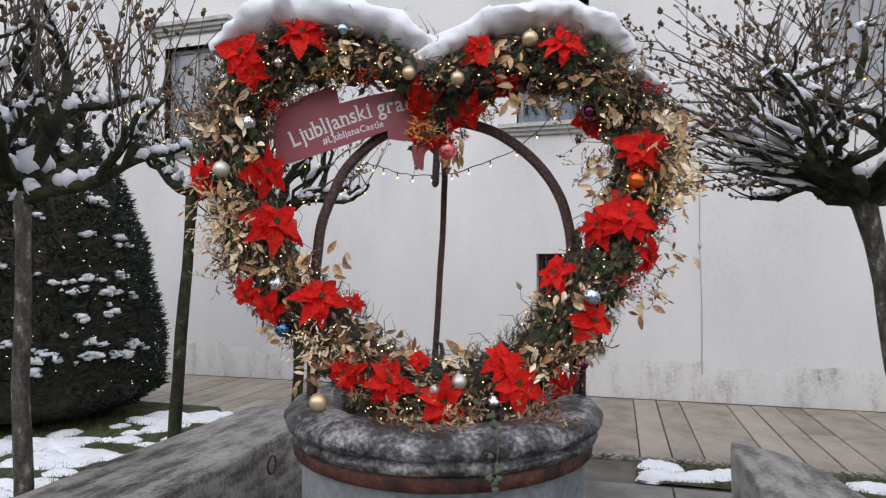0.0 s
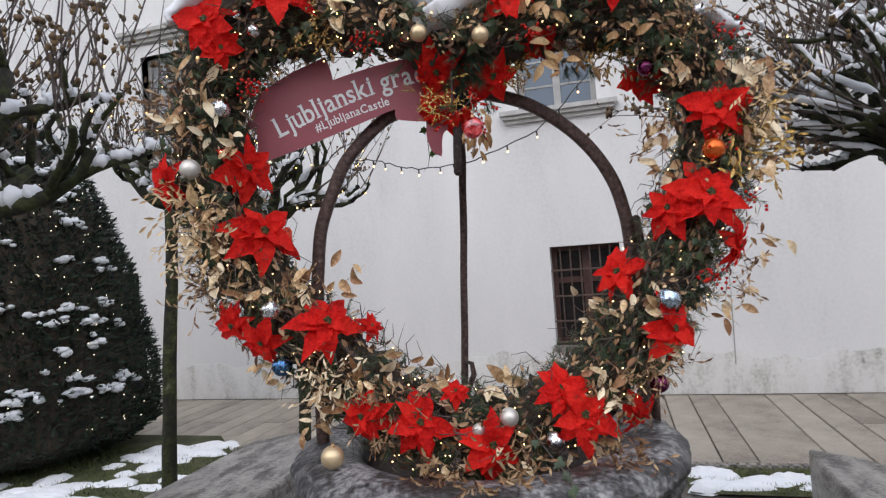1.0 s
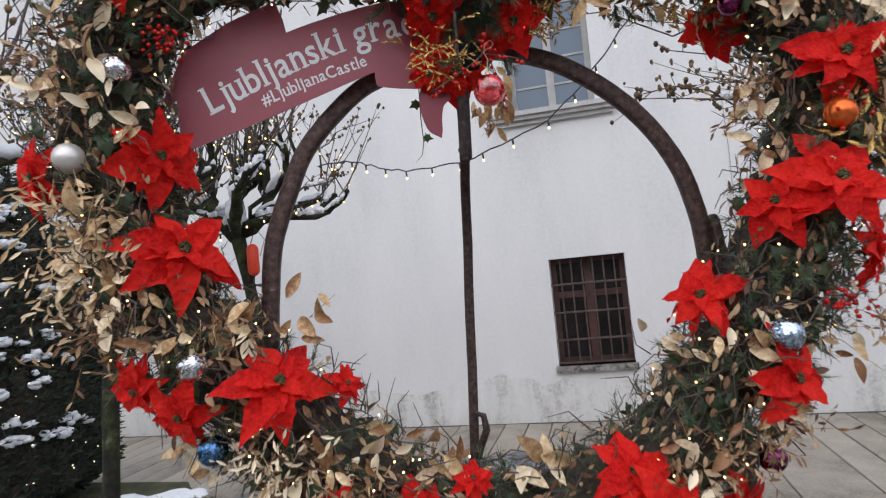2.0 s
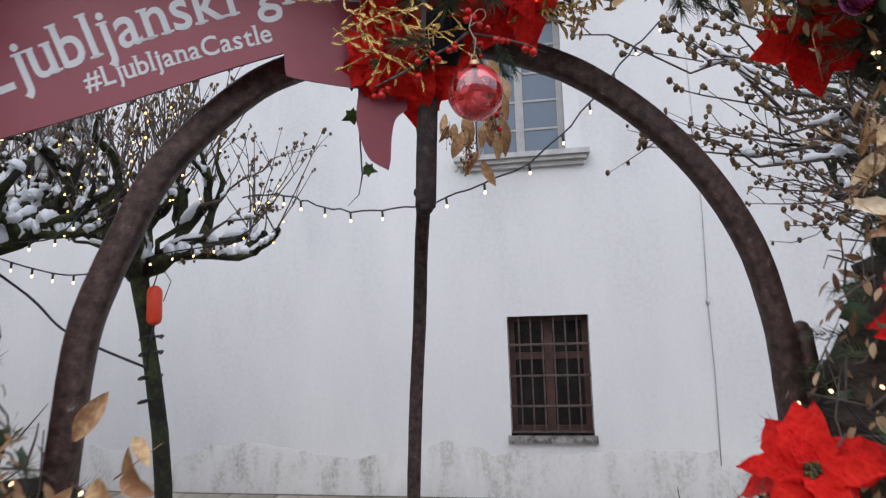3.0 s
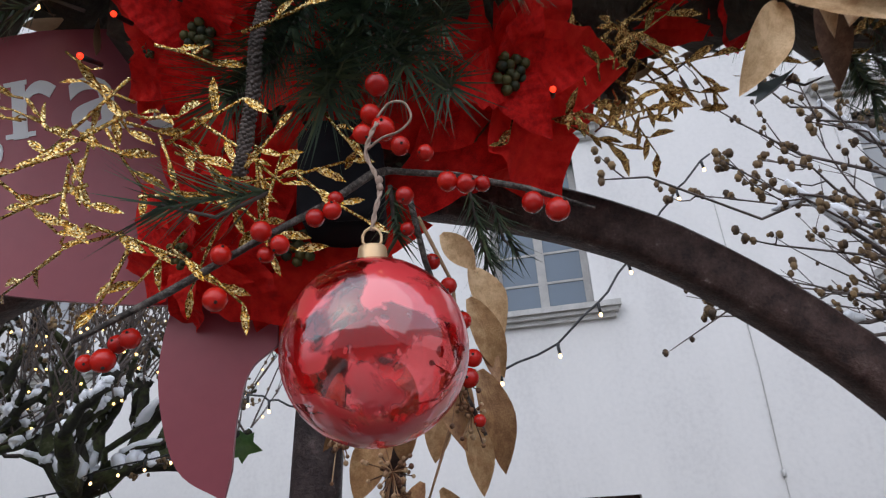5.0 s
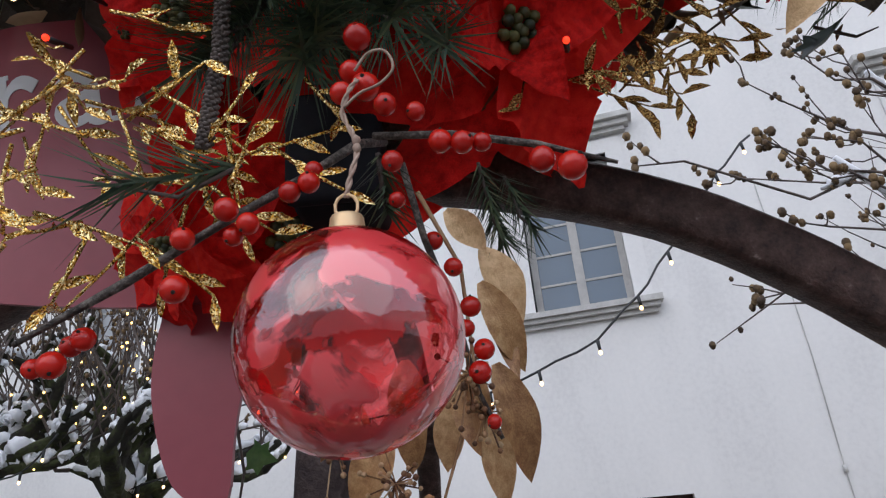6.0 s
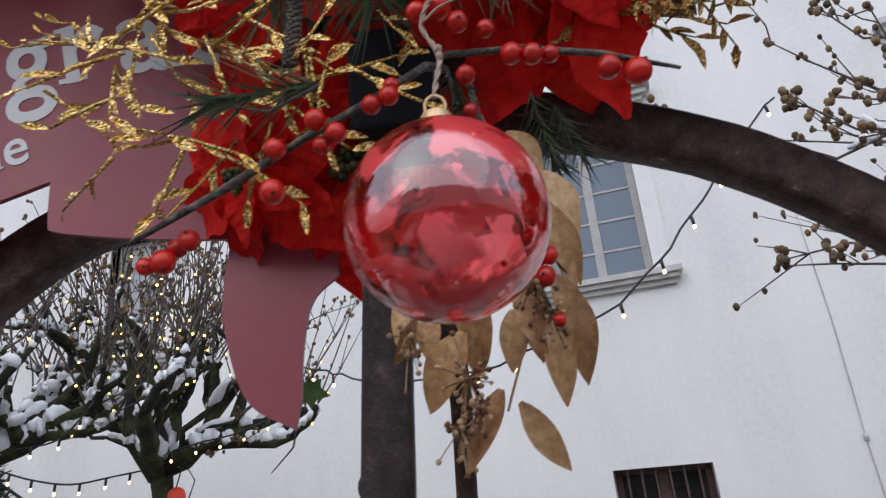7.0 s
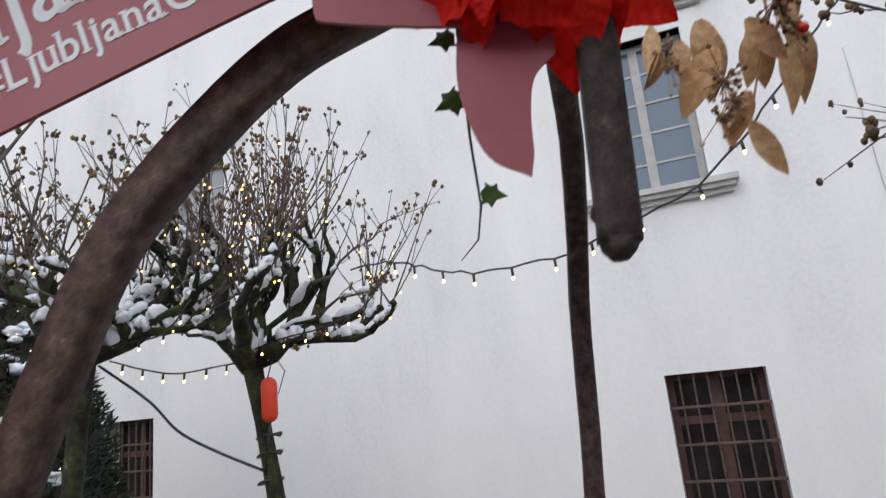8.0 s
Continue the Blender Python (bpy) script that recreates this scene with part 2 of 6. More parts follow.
bulb_mat = glow_mat("warm_bulb", (1.0, 0.64, 0.28), 3.6)
tree_bulb_mat = glow_mat("golden_bulb", (1.0, 0.62, 0.18), 3.2)
pale_bulb_mat = glow_mat("pale_warm_bulb", (1.0, 0.84, 0.58), 3.0)
red_bulb_mat = glow_mat("red_bulb", (1.0, 0.03, 0.008), 2.2)
silver_mat = glitter("silver_bauble", (0.451, 0.457, 0.468), (0.82, 0.83, 0.85), (0.984, 0.996, 1), 210.0, 0.34, 0.07, 1.0)
pearl_mat = gloss_mat("pearl_bauble", (0.76, 0.72, 0.66), 0.38, 0.55)
blue_mat = glitter("blue_bauble", (0.066, 0.149, 0.286), (0.12, 0.27, 0.52), (0.144, 0.324, 0.624), 210.0, 0.34, 0.07, 1.0)
ice_mat = gloss_mat("ice_blue_bauble", (0.42, 0.62, 0.78), 0.1)
frost_blue_mat = glitter("silver_blue_bauble", (0.303, 0.374, 0.44), (0.55, 0.68, 0.8), (0.66, 0.816, 0.96), 210.0, 0.34, 0.07, 1.0)
champ_mat = gloss_mat("champagne_bauble", (0.80, 0.62, 0.38), 0.33, 0.6)
purple_mat = gloss_mat("purple_bauble", (0.22, 0.04, 0.13), 0.12)
ember_mat = gloss_mat("orange_bauble", (0.80, 0.16, 0.03), 0.15, 0.7)
cap_mat = gloss_mat("gold_cap", (0.74, 0.52, 0.30), 0.46, 0.6, 0.6)


def thin_glass(name, tint, frost, frost_amount, scale=18.0):
    """A blown thin shell: tinted see-through, mirror gloss at the rim, and a broken frosted coat."""
    m = bpy.data.materials.new(name)
    m.use_nodes = True
    n, l = m.node_tree.nodes, m.node_tree.links
    n.remove(n["Principled BSDF"])
    clear = n.new("ShaderNodeBsdfTransparent")
    clear.inputs[0].default_value = (*tint, 1)
    gloss = n.new("ShaderNodeBsdfGlossy")
    gloss.inputs["Roughness"].default_value = 0.03
    rim = n.new("ShaderNodeLayerWeight")
    rim.inputs["Blend"].default_value = 0.18
    fr = n.new("ShaderNodeMath")
    fr.operation, fr.use_clamp = "MULTIPLY_ADD", True
    fr.inputs[1].default_value, fr.inputs[2].default_value = 0.7, 0.12
    l.new(rim.outputs["Facing"], fr.inputs[0])
    tc = n.new("ShaderNodeTexCoord")
    nz = n.new("ShaderNodeTexNoise")
    nz.inputs["Scale"].default_value, nz.inputs["Detail"].default_value, nz.inputs["Distortion"].default_value = scale, 4, 0.6
    l.new(tc.outputs["Object"], nz.inputs["Vector"])
    bp = n.new("ShaderNodeBump")
    bp.inputs["Strength"].default_value, bp.inputs["Distance"].default_value = 0.25, 0.002
    l.new(nz.outputs["Fac"], bp.inputs["Height"])
    l.new(bp.outputs[0], gloss.inputs["Normal"])
    ramp = n.new("ShaderNodeValToRGB")
    ramp.color_ramp.elements[0].position, ramp.color_ramp.elements[1].position = frost_amount, frost_amount + 0.05
    l.new(nz.outputs["Fac"], ramp.inputs[0])
    coat = n.new("ShaderNodeBsdfPrincipled")
    coat.inputs["Base Color"].default_value = (*frost, 1)
    coat.inputs["Roughness"].default_value = 0.35
    a = n.new("ShaderNodeMixShader")
    l.new(ramp.outputs[0], a.inputs[0])
    l.new(clear.outputs[0], a.inputs[1])
    l.new(coat.outputs[0], a.inputs[2])
    g = n.new("ShaderNodeMixShader")
    l.new(fr.outputs[0], g.inputs[0])
    l.new(a.outputs[0], g.inputs[1])
    l.new(gloss.outputs[0], g.inputs[2])
    l.new(g.outputs[0], n["Material Output"].inputs[0])
    return m


red_glass = thin_glass("red_glass", (0.95, 0.34, 0.35), (0.86, 0.06, 0.07), 0.475, 46)
clear_glass = thin_glass("clear_glass", (0.95, 0.93, 0.9), (0.7, 0.68, 0.66), 0.7, 30)


def pane_mat(name, tone):
    m = bpy.data.materials.new(name)
    m.use_nodes = True
    b = m.node_tree.nodes["Principled BSDF"]
    b.inputs["Base Color"].default_value = (*tone, 1)
    b.inputs["Roughness"].default_value, b.inputs["Specular IOR Level"].default_value = 0.04, 0.5
    b.inputs["Coat Weight"].default_value, b.inputs["Coat IOR"].default_value = 0.3, 1.5
    return m


window_glass = pane_mat("window_glass", (0.075, 0.115, 0.165))
curtain_glass = pane_mat("curtained_glass", (0.30, 0.31, 0.32))

# ---- building blocks ----
WELL = pose(0, 0, 0, 0, 0, 15)  # the well and its heart are turned towards the visitor


class Geo:
    """Gathers vertices and faces for one mesh."""

    def __init__(self):
        self.v, self.f = [], []

    def add(self, vs, fs, m=None):
        k = len(self.v)
        self.v += [tuple(m @ Vector(p)) for p in vs] if m is not None else [tuple(p) for p in vs]
        self.f += [tuple(i + k for i in q) for q in fs]

    def box(self, lo, hi):
        (a, b, c), (d, e, g) = lo, hi
        self.add([(a, b, c), (d, b, c), (d, e, c), (a, e, c), (a, b, g), (d, b, g), (d, e, g), (a, e, g)],
                 [(0, 3, 2, 1), (4, 5, 6, 7), (0, 1, 5, 4), (1, 2, 6, 5), (2, 3, 7, 6), (3, 0, 4, 7)])

    def tube(self, pts, radii, sides=6, rough=0.0, rng=None, caps=True):
        pts = [Vector(p) for p in pts]
        n = len(pts)
        if not hasattr(radii, "__len__"):
            radii = [radii] * n
        k = len(self.v)
        side = None
        for i, p in enumerate(pts):
            d = (pts[min(i + 1, n - 1)] - pts[max(i - 1, 0)]).normalized()
            if side is None:
                side = d.cross(Vector((0.3, 0.2, 0.93))).normalized()
            side = (side - d * side.dot(d)).normalized()
            up = d.cross(side)
            for s in range(sides):
                a = 2 * math.pi * s / sides
                r = radii[i] * (1 + (rng.uniform(-rough, rough) if rng else 0))
                self.v.append(tuple(p + (side * math.cos(a) + up * math.sin(a)) * r))
        for i in range(n - 1):
            for s in range(sides):
                a, b = k + i * sides + s, k + i * sides + (s + 1) % sides
                self.f.append((a, b, b + sides, a + sides))
        if caps:
            self.f.append(tuple(k + s for s in reversed(range(sides))))
            self.f.append(tuple(k + (n - 1) * sides + s for s in range(sides)))

    def bar(self, pts, face, wide, deep, rough=0.0):
        """A forged bar of eased rectangular section; face: the direction of its depth."""
        pts = [Vector(p) for p in pts]
        k, n = len(self.v), len(pts)
        y = Vector(face).normalized()
        ring = [(1, 0.6), (0.75, 1), (-0.75, 1), (-1, 0.6), (-1, -0.6), (-0.75, -1), (0.75, -1), (1, -0.6)]
        for i, p in enumerate(pts):
            d = (pts[min(i + 1, n - 1)] - pts[max(i - 1, 0)]).normalized()
            x = y.cross(d).normalized()
            for a, b in ring:
                q = p + x * a * wide + d.cross(x) * b * deep
                self.v.append(tuple(q + noise.noise_vector(q * 34) * rough + noise.noise_vector(q * 110) * rough * 0.5))
        for i in range(n - 1):
            for t in range(8):
                a, b = k + i * 8 + t, k + i * 8 + (t + 1) % 8
                self.f.append((a, b, b + 8, a + 8))
        self.f.append(tuple(k + t for t in reversed(range(8))))
        self.f.append(tuple(k + (n - 1) * 8 + t for t in range(8)))

    def ball(self, c, r, seg=6, rings=4, squash=(1, 1, 1), lump=0.0, rng=None):
        k = len(self.v)
        c = Vector(c)
        self.v.append(tuple(c + Vector((0, 0, r * squash[2]))))
        for i in range(1, rings):
            t = math.pi * i / rings
            for s in range(seg):
                a = 2 * math.pi * (s + 0.5 * (i % 2)) / seg
                q = r * (1 + (rng.uniform(-lump, lump) if rng else 0))
                self.v.append(tuple(c + Vector((q * squash[0] * math.sin(t) * math.cos(a), q * squash[1] * math.sin(t) * math.sin(a), q * squash[2] * math.cos(t)))))
        self.v.append(tuple(c - Vector((0, 0, r * squash[2]))))
        for s in range(seg):
            self.f.append((k, k + 1 + s, k + 1 + (s + 1) % seg))
            for i in range(rings - 2):
                a, b = k + 1 + i * seg + s, k + 1 + i * seg + (s + 1) % seg
                self.f.append((a, a + seg, b + seg, b))
            e = k + 1 + (rings - 2) * seg
            self.f.append((e + s, len(self.v) - 1, e + (s + 1) % seg))

    def lathe(self, profile, seg=64, lump=0.0, freq=4.0):
        """profile: (radius, z) from top to bottom."""
        k, n = len(self.v), len(profile)
        for i in range(seg):
            a = 2 * math.pi * i / seg
            for r, z in profile:
                p = Vector((math.cos(a) * r, math.sin(a) * r, z))
                d = noise.noise(p * freq) * lump + noise.noise(p * freq * 3.1) * lump * 0.5
                self.v.append((p.x * (1 + d / max(r, 0.1)), p.y * (1 + d / max(r, 0.1)), p.z + d * 0.5))
        for i in range(seg):
            for j in range(n - 1):
                a, b = k + i * n + j, k + ((i + 1) % seg) * n + j
                self.f.append((a, a + 1, b + 1, b))

    def mesh(self, name, smooth=True):
        me = bpy.data.meshes.new(name)
        me.from_pydata(self.v, [], self.f)
        me.update()
        if smooth:
            me.polygons.foreach_set("use_smooth", [True] * len(me.polygons))
        return me


def put(name, geo, material, parent=None, label="", m=None, smooth=True):
    """One mesh object from a Geo or a mesh, under a thing where parent is given."""
    me = geo.mesh(name, smooth) if hasattr(geo, "tube") else geo
    if not me.materials:
        me.materials.append(material)
    ob = new(name, me)
    if parent is not None:
        ob.parent = parent
    if m is not None:
        ob.matrix_basis = m
    if label:
        tagged(ob, label)
    return ob


def empty(name, m, label, category, group="", kind=""):
    ob = new(name)
    ob.empty_display_size = 0.05
    ob.matrix_basis = m
    return tagged(ob, label, category, group, kind)


def bevelled(lo, hi, width, segments=2, rough=0.0, cuts=0):
    """A block with rounded and, where wanted, uneven edges, as a mesh."""
    bm = bmesh.new()
    bmesh.ops.create_cube(bm, size=1)
    for q in bm.verts:
        q.co = Vector([lo[i] + (q.co[i] + 0.5) * (hi[i] - lo[i]) for i in range(3)])
    bmesh.ops.bevel(bm, geom=list(bm.edges), offset=width, segments=segments, profile=0.5, affect="EDGES")
    if cuts:
        bmesh.ops.subdivide_edges(bm, edges=[e for e in bm.edges if e.calc_length() > 0.25], cuts=cuts, use_grid_fill=True)
    if rough:
        for q in bm.verts:
            q.co += noise.noise_vector(q.co * 6) * rough
    me = bpy.data.meshes.new("block")
    bm.to_mesh(me)
    bm.free()
    me.polygons.foreach_set("use_smooth", [segments > 1] * len(me.polygons))
    return me


def stone_run(outline, z0, z1, width=0.022, rough=0.007):
    """A worn stone block over any outline of (x, y) corners."""
    bm = bmesh.new()
    low = [bm.verts.new((x, y, z0)) for x, y in outline]
    high = [bm.verts.new((x, y, z1)) for x, y in outline]
    n = len(outline)
    bm.faces.new(list(reversed(low)))
    bm.faces.new(high)
    for i in range(n):
        bm.faces.new((low[i], low[(i + 1) % n], high[(i + 1) % n], high[i]))
    bmesh.ops.recalc_face_normals(bm, faces=bm.faces)
    bmesh.ops.bevel(bm, geom=list(bm.edges), offset=width, segments=3, profile=0.5, affect="EDGES")
    bmesh.ops.triangulate(bm, faces=[f for f in bm.faces if len(f.verts) > 4])
    for _ in range(4):
        bmesh.ops.subdivide_edges(bm, edges=[e for e in bm.edges if e.calc_length() > 0.16], cuts=1)
    bmesh.ops.triangulate(bm, faces=[f for f in bm.faces if len(f.verts) > 4])
    for q in bm.verts:
        q.co += noise.noise_vector(q.co * 5) * rough + noise.noise_vector(q.co * 17) * rough * 0.5
    me = bpy.data.meshes.new("stone_run")
    bm.to_mesh(me)
    bm.free()
    me.polygons.foreach_set("use_smooth", [True] * len(me.polygons))
    return me


def leaf_shape(n=6, width=0.4, tip=1.0, bend=0.25, fold=0.18, teeth=0.0, rng=None, twist=0.0, ragged=0.12):
    """A leaf of length 1 along x, its face towards z: three rows folded along the midrib."""
    vs, fs = [], []
    for i in range(n + 1):
        t = i / n
        w = width * math.sin(math.pi * min(1, t * 0.96 + 0.04) ** tip) ** 0.85
        if teeth and 0 < i < n:
            w *= 1 + teeth * (0.5 if i % 2 else -0.32) + (rng.uniform(-ragged, ragged) if rng else 0)
        z = -bend * t * t
        ang = twist * t
        for s in (-1, 0, 1):
            y, zz = s * w * 0.5, abs(s) * w * fold
            vs.append((t, y * math.cos(ang) - zz * math.sin(ang), z + y * math.sin(ang) + zz * math.cos(ang)))
    for i in range(n):
        for s in range(2):
            a = i * 3 + s
            fs.append((a, a + 3, a + 4, a + 1))
    return vs, fs


def smooth_line(pts, n=6):
    """A Catmull-Rom line through open points."""
    out = []
    q = [Vector(p) for p in pts]
    q = [2 * q[0] - q[1]] + q + [2 * q[-1] - q[-2]]
    for i in range(1, len(q) - 2):
        for k in range(n):
            f = k / n
            p0, p1, p2, p3 = q[i - 1:i + 3]
            out.append(tuple(0.5 * (2 * p1 + (p2 - p0) * f + (2 * p0 - 5 * p1 + 4 * p2 - p3) * f * f + (3 * p1 - p0 - 3 * p2 + p3) * f ** 3)))
    out.append(tuple(q[-2]))
    return out


def frame_to(d, face):
    """Rotation whose x runs along d and whose z looks as far as it can towards face."""
    x = Vector(d).normalized()
    z = Vector(face)
    z = (z - x * z.dot(x))
    if z.length < 1e-4:
        z = x.orthogonal()
    z.normalize()
    return Matrix((x, z.cross(x), z)).transposed().to_4x4()

# ---- ground, paving, castle wall ----
g = Geo()
g.add([(-400, -400, -0.04), (400, -400, -0.04), (400, 400, -0.04), (-400, 400, -0.04)], [(0, 1, 2, 3)])
tagged(put("ground", g, joint_earth), "dark earth and joints under the castle courtyard paving", "ground", kind="structure")

WALL_Y = 8.125
g = Geo()
openings = [(-0.955, -0.105, 0.635, 1.868), (-1.21, -0.24, 3.62, 5.25), (-8.1, -7.235, 0.68, 1.95), (-6.96, -6.0, 3.62, 5.25), (2.5, 3.47, 3.62, 5.25), (-6.96, -6.0, 7.62, 9.3)]


def wall_with_openings(x0, x1, z0, z1, y0, y1, holes):
    """One thick wall whose openings go through it, with their reveals."""
    gg, seen = Geo(), {}
    xs = sorted({x0, x1, *[h[0] for h in holes], *[h[1] for h in holes]})
    zs = sorted({z0, z1, *[h[2] for h in holes], *[h[3] for h in holes]})

    def corner(i, j, y):
        if (i, j, y) not in seen:
            seen[i, j, y] = len(gg.v)
            gg.v.append((xs[i], y, zs[j]))
        return seen[i, j, y]

    def solid(i, j):
        if not (0 <= i < len(xs) - 1 and 0 <= j < len(zs) - 1):
            return False
        x, z = 0.5 * (xs[i] + xs[i + 1]), 0.5 * (zs[j] + zs[j + 1])
        return not any(h[0] < x < h[1] and h[2] < z < h[3] for h in holes)

    for i in range(len(xs) - 1):
        for j in range(len(zs) - 1):
            if not solid(i, j):
                continue
            gg.f.append((corner(i, j, y0), corner(i + 1, j, y0), corner(i + 1, j + 1, y0), corner(i, j + 1, y0)))
            gg.f.append((corner(i, j, y1), corner(i, j + 1, y1), corner(i + 1, j + 1, y1), corner(i + 1, j, y1)))
            for di, dj, a, b in ((-1, 0, (0, 0), (0, 1)), (1, 0, (1, 1), (1, 0)), (0, -1, (1, 0), (0, 0)), (0, 1, (0, 1), (1, 1))):
                if not solid(i + di, j + dj):
                    p, q = (i + a[0], j + a[1]), (i + b[0], j + b[1])
                    gg.f.append((corner(*p, y0), corner(*q, y0), corner(*q, y1), corner(*p, y1)))
    return gg


castle_wall = put("wall_castle", wall_with_openings(-30, 24, -0.05, 12, WALL_Y, WALL_Y + 0.7, openings), plaster, smooth=False)
tagged(castle_wall, "thick off-white plastered castle wall with damp stains", "wall", kind="structure")
# an added sheet; the darkness of the unlit rooms is in its colour
g = Geo()
g.box((-30, WALL_Y + 0.9, -0.05), (24, WALL_Y + 1.0, 12))
tagged(put("wall_inner", g, dark_room, smooth=False), "near-black sheet standing in for unlit rooms behind the castle windows", "wall", kind="structure")

# the damp lower coat, with a ragged top edge
g = Geo()
rng = random.Random(5)
xs = np.arange(-20, 20.01, 0.12)
top = [0.46 + 0.16 * noise.noise(Vector((x * 0.9, 3, 0))) + 0.08 * noise.noise(Vector((x * 4, 7, 0))) for x in xs]
for x, h in zip(xs, top):
    g.v += [(float(x), WALL_Y - 0.006, -0.03), (float(x), WALL_Y - 0.006, h), (float(x), WALL_Y + 0.002, h + 0.02)]
for i in range(len(xs) - 1):
    g.f += [(i * 3, i * 3 + 3, i * 3 + 4, i * 3 + 1), (i * 3 + 1, i * 3 + 4, i * 3 + 5, i * 3 + 2)]
tagged(put("plinth", g, damp), "damp grey lower coat of the castle wall with mould", "wall base", kind="structure")
g = Geo()
g.tube([(1.09, WALL_Y - 0.008, 0.35), (1.10, WALL_Y - 0.008, 1.2), (1.085, WALL_Y - 0.008, 1.95), (1.10, WALL_Y - 0.008, 2.9), (1.06, WALL_Y - 0.008, 4.6)], 0.005, 5)
g.box((1.07, WALL_Y - 0.03, 1.93), (1.1, WALL_Y - 0.003, 1.99))
tagged(put("wall_cable", g, window_stone), "thin grey cable clipped to the castle wall", "cable")


def window(x0, x1, z0, z1, name_index, glass):
    """A casement with stone surround, sill and hood, three muntins on each leaf."""
    w = empty("window_%d" % name_index, pose(0.5 * (x0 + x1), WALL_Y, z0), "tall white casement window with a grey stone sill and hood", "window", "castle casements", "structure")
    hx, h = 0.5 * (x1 - x0), z1 - z0
    gg = Geo()
    for s in (-1, 1):
        a, b = sorted((s * hx, s * (hx + 0.17)))
        gg.box((a, -0.025, -0.04), (b, 0.25, h + 0.16))
    gg.box((-hx, -0.025, h), (hx, 0.25, h + 0.16))
    put("surround", gg, plaster, w, "pale plastered stone surround", smooth=False)
    sill = Geo()
    for a, b, lo, hi in ((hx + 0.24, 0.15, -0.055, 0.0), (hx + 0.21, 0.11, -0.1, -0.055), (hx + 0.18, 0.06, -0.15, -0.1)):
        sill.box((-a, -b, lo), (a, 0.2, hi))
    put("sill", sill, window_stone, w, "moulded grey stone sill", smooth=False)
    hood = Geo()
    for a, b, lo, hi in ((hx + 0.24, 0.08, h + 0.20, h + 0.25), (hx + 0.29, 0.13, h + 0.25, h + 0.31), (hx + 0.33, 0.18, h + 0.31, h + 0.37)):
        hood.box((-a, -b, lo), (a, 0.2, hi))
    put("hood", hood, window_stone, w, "moulded grey stone hood", smooth=False)
    fr = Geo()
    for a, b in ((-hx, -hx + 0.07), (-0.045, 0.045), (hx - 0.07, hx)):
        fr.box((a, 0.13, 0), (b, 0.19, h))
    for a, b in ((0, 0.06), (h - 0.06, h)):
        fr.box((-hx + 0.07, 0.13, a), (-0.045, 0.19, b))
        fr.box((0.045, 0.13, a), (hx - 0.07, 0.19, b))
    f = put("window_frame", fr, white_wood, w, smooth=False)
    for s in (-1, 1):
        a, b = (-hx + 0.07, -0.045) if s < 0 else (0.045, hx - 0.07)
        pane = Geo()
        pane.box((a, 0.158, 0.06), (b, 0.164, h - 0.06))
        put("pane", pane, glass, w, smooth=False)
        for k in range(1, 5):
            z = h * k / 5
            bar = Geo()
            bar.box((a, 0.145, z - 0.012), (b, 0.157, z + 0.012))
            put("glazing_bar", bar, white_wood, f, smooth=False)
    return w


for k, (a, b, c, d) in enumerate((openings[1], openings[3], openings[4], openings[5])):
    window(a, b, c, d, k + 1, window_glass if k == 0 else curtain_glass)


def grille_window(x0, x1, z0, z1, name_index):
    w = empty("window_%d" % name_index, pose(x0, WALL_Y, z0), "small dark window behind a rusty iron grille", "window", "grilled windows", "structure")
    wx, h = x1 - x0, z1 - z0
    gg = Geo()
    gg.box((-0.03, -0.05, -0.075), (wx + 0.03, 0.3, 0.0))
    put("sill", gg, kerb_stone, w, "grey stone sill", smooth=False)
    fr = Geo()
    for a, b in ((0, 0.06), (wx / 2 - 0.045, wx / 2 + 0.045), (wx - 0.06, wx)):
        fr.box((a, 0.24, 0), (b, 0.3, h))
    for a, b in ((0, 0.06), (h * 0.62, h * 0.68), (h - 0.06, h)):
        fr.box((0.06, 0.245, a), (wx - 0.06, 0.295, b))
    put("window_frame", fr, red_wood, w, "red-brown wooden frame", smooth=False)
    gl = Geo()
    gl.box((0.06, 0.27, 0.06), (wx - 0.06, 0.275, h - 0.06))
    put("pane", gl, dark_glass, w, smooth=False)
    for i in range(1, 7):
        x = wx * i / 7
        bar = Geo()
        bar.bar([(x, 0.07, 0.0), (x, 0.07, h * 0.5), (x, 0.07, h)], (0, 1, 0), 0.009, 0.009, 0.002)
        put("bar", bar, grille_iron, w, smooth=False)
    for f in (0.02, 0.235, 0.49, 0.755):
        bar = Geo()
        bar.bar([(0, 0.052, h * f), (wx * 0.5, 0.05, h * f), (wx, 0.052, h * f)], (0, 1, 0), 0.012, 0.008, 0.002)
        put("bar", bar, grille_iron, w, smooth=False)


grille_window(*openings[0], 5)
grille_window(*openings[2], 6)

# unseen plain walls, added behind the visitor to close the courtyard and reflect in baubles
for nm, lo, hi in (("wall_south", (-30, -16.6, -0.05), (24, -16, 7)), ("wall_west", (-30.6, -16, -0.05), (-30, 8.1, 8)), ("wall_east", (24, -16, -0.05), (24.6, 8.1, 8))):
    g = Geo()
    g.box(lo, hi)
    tagged(put(nm, g, plaster, smooth=False), "plain pale wall, unseen, added to close the courtyard", "wall", kind="structure")

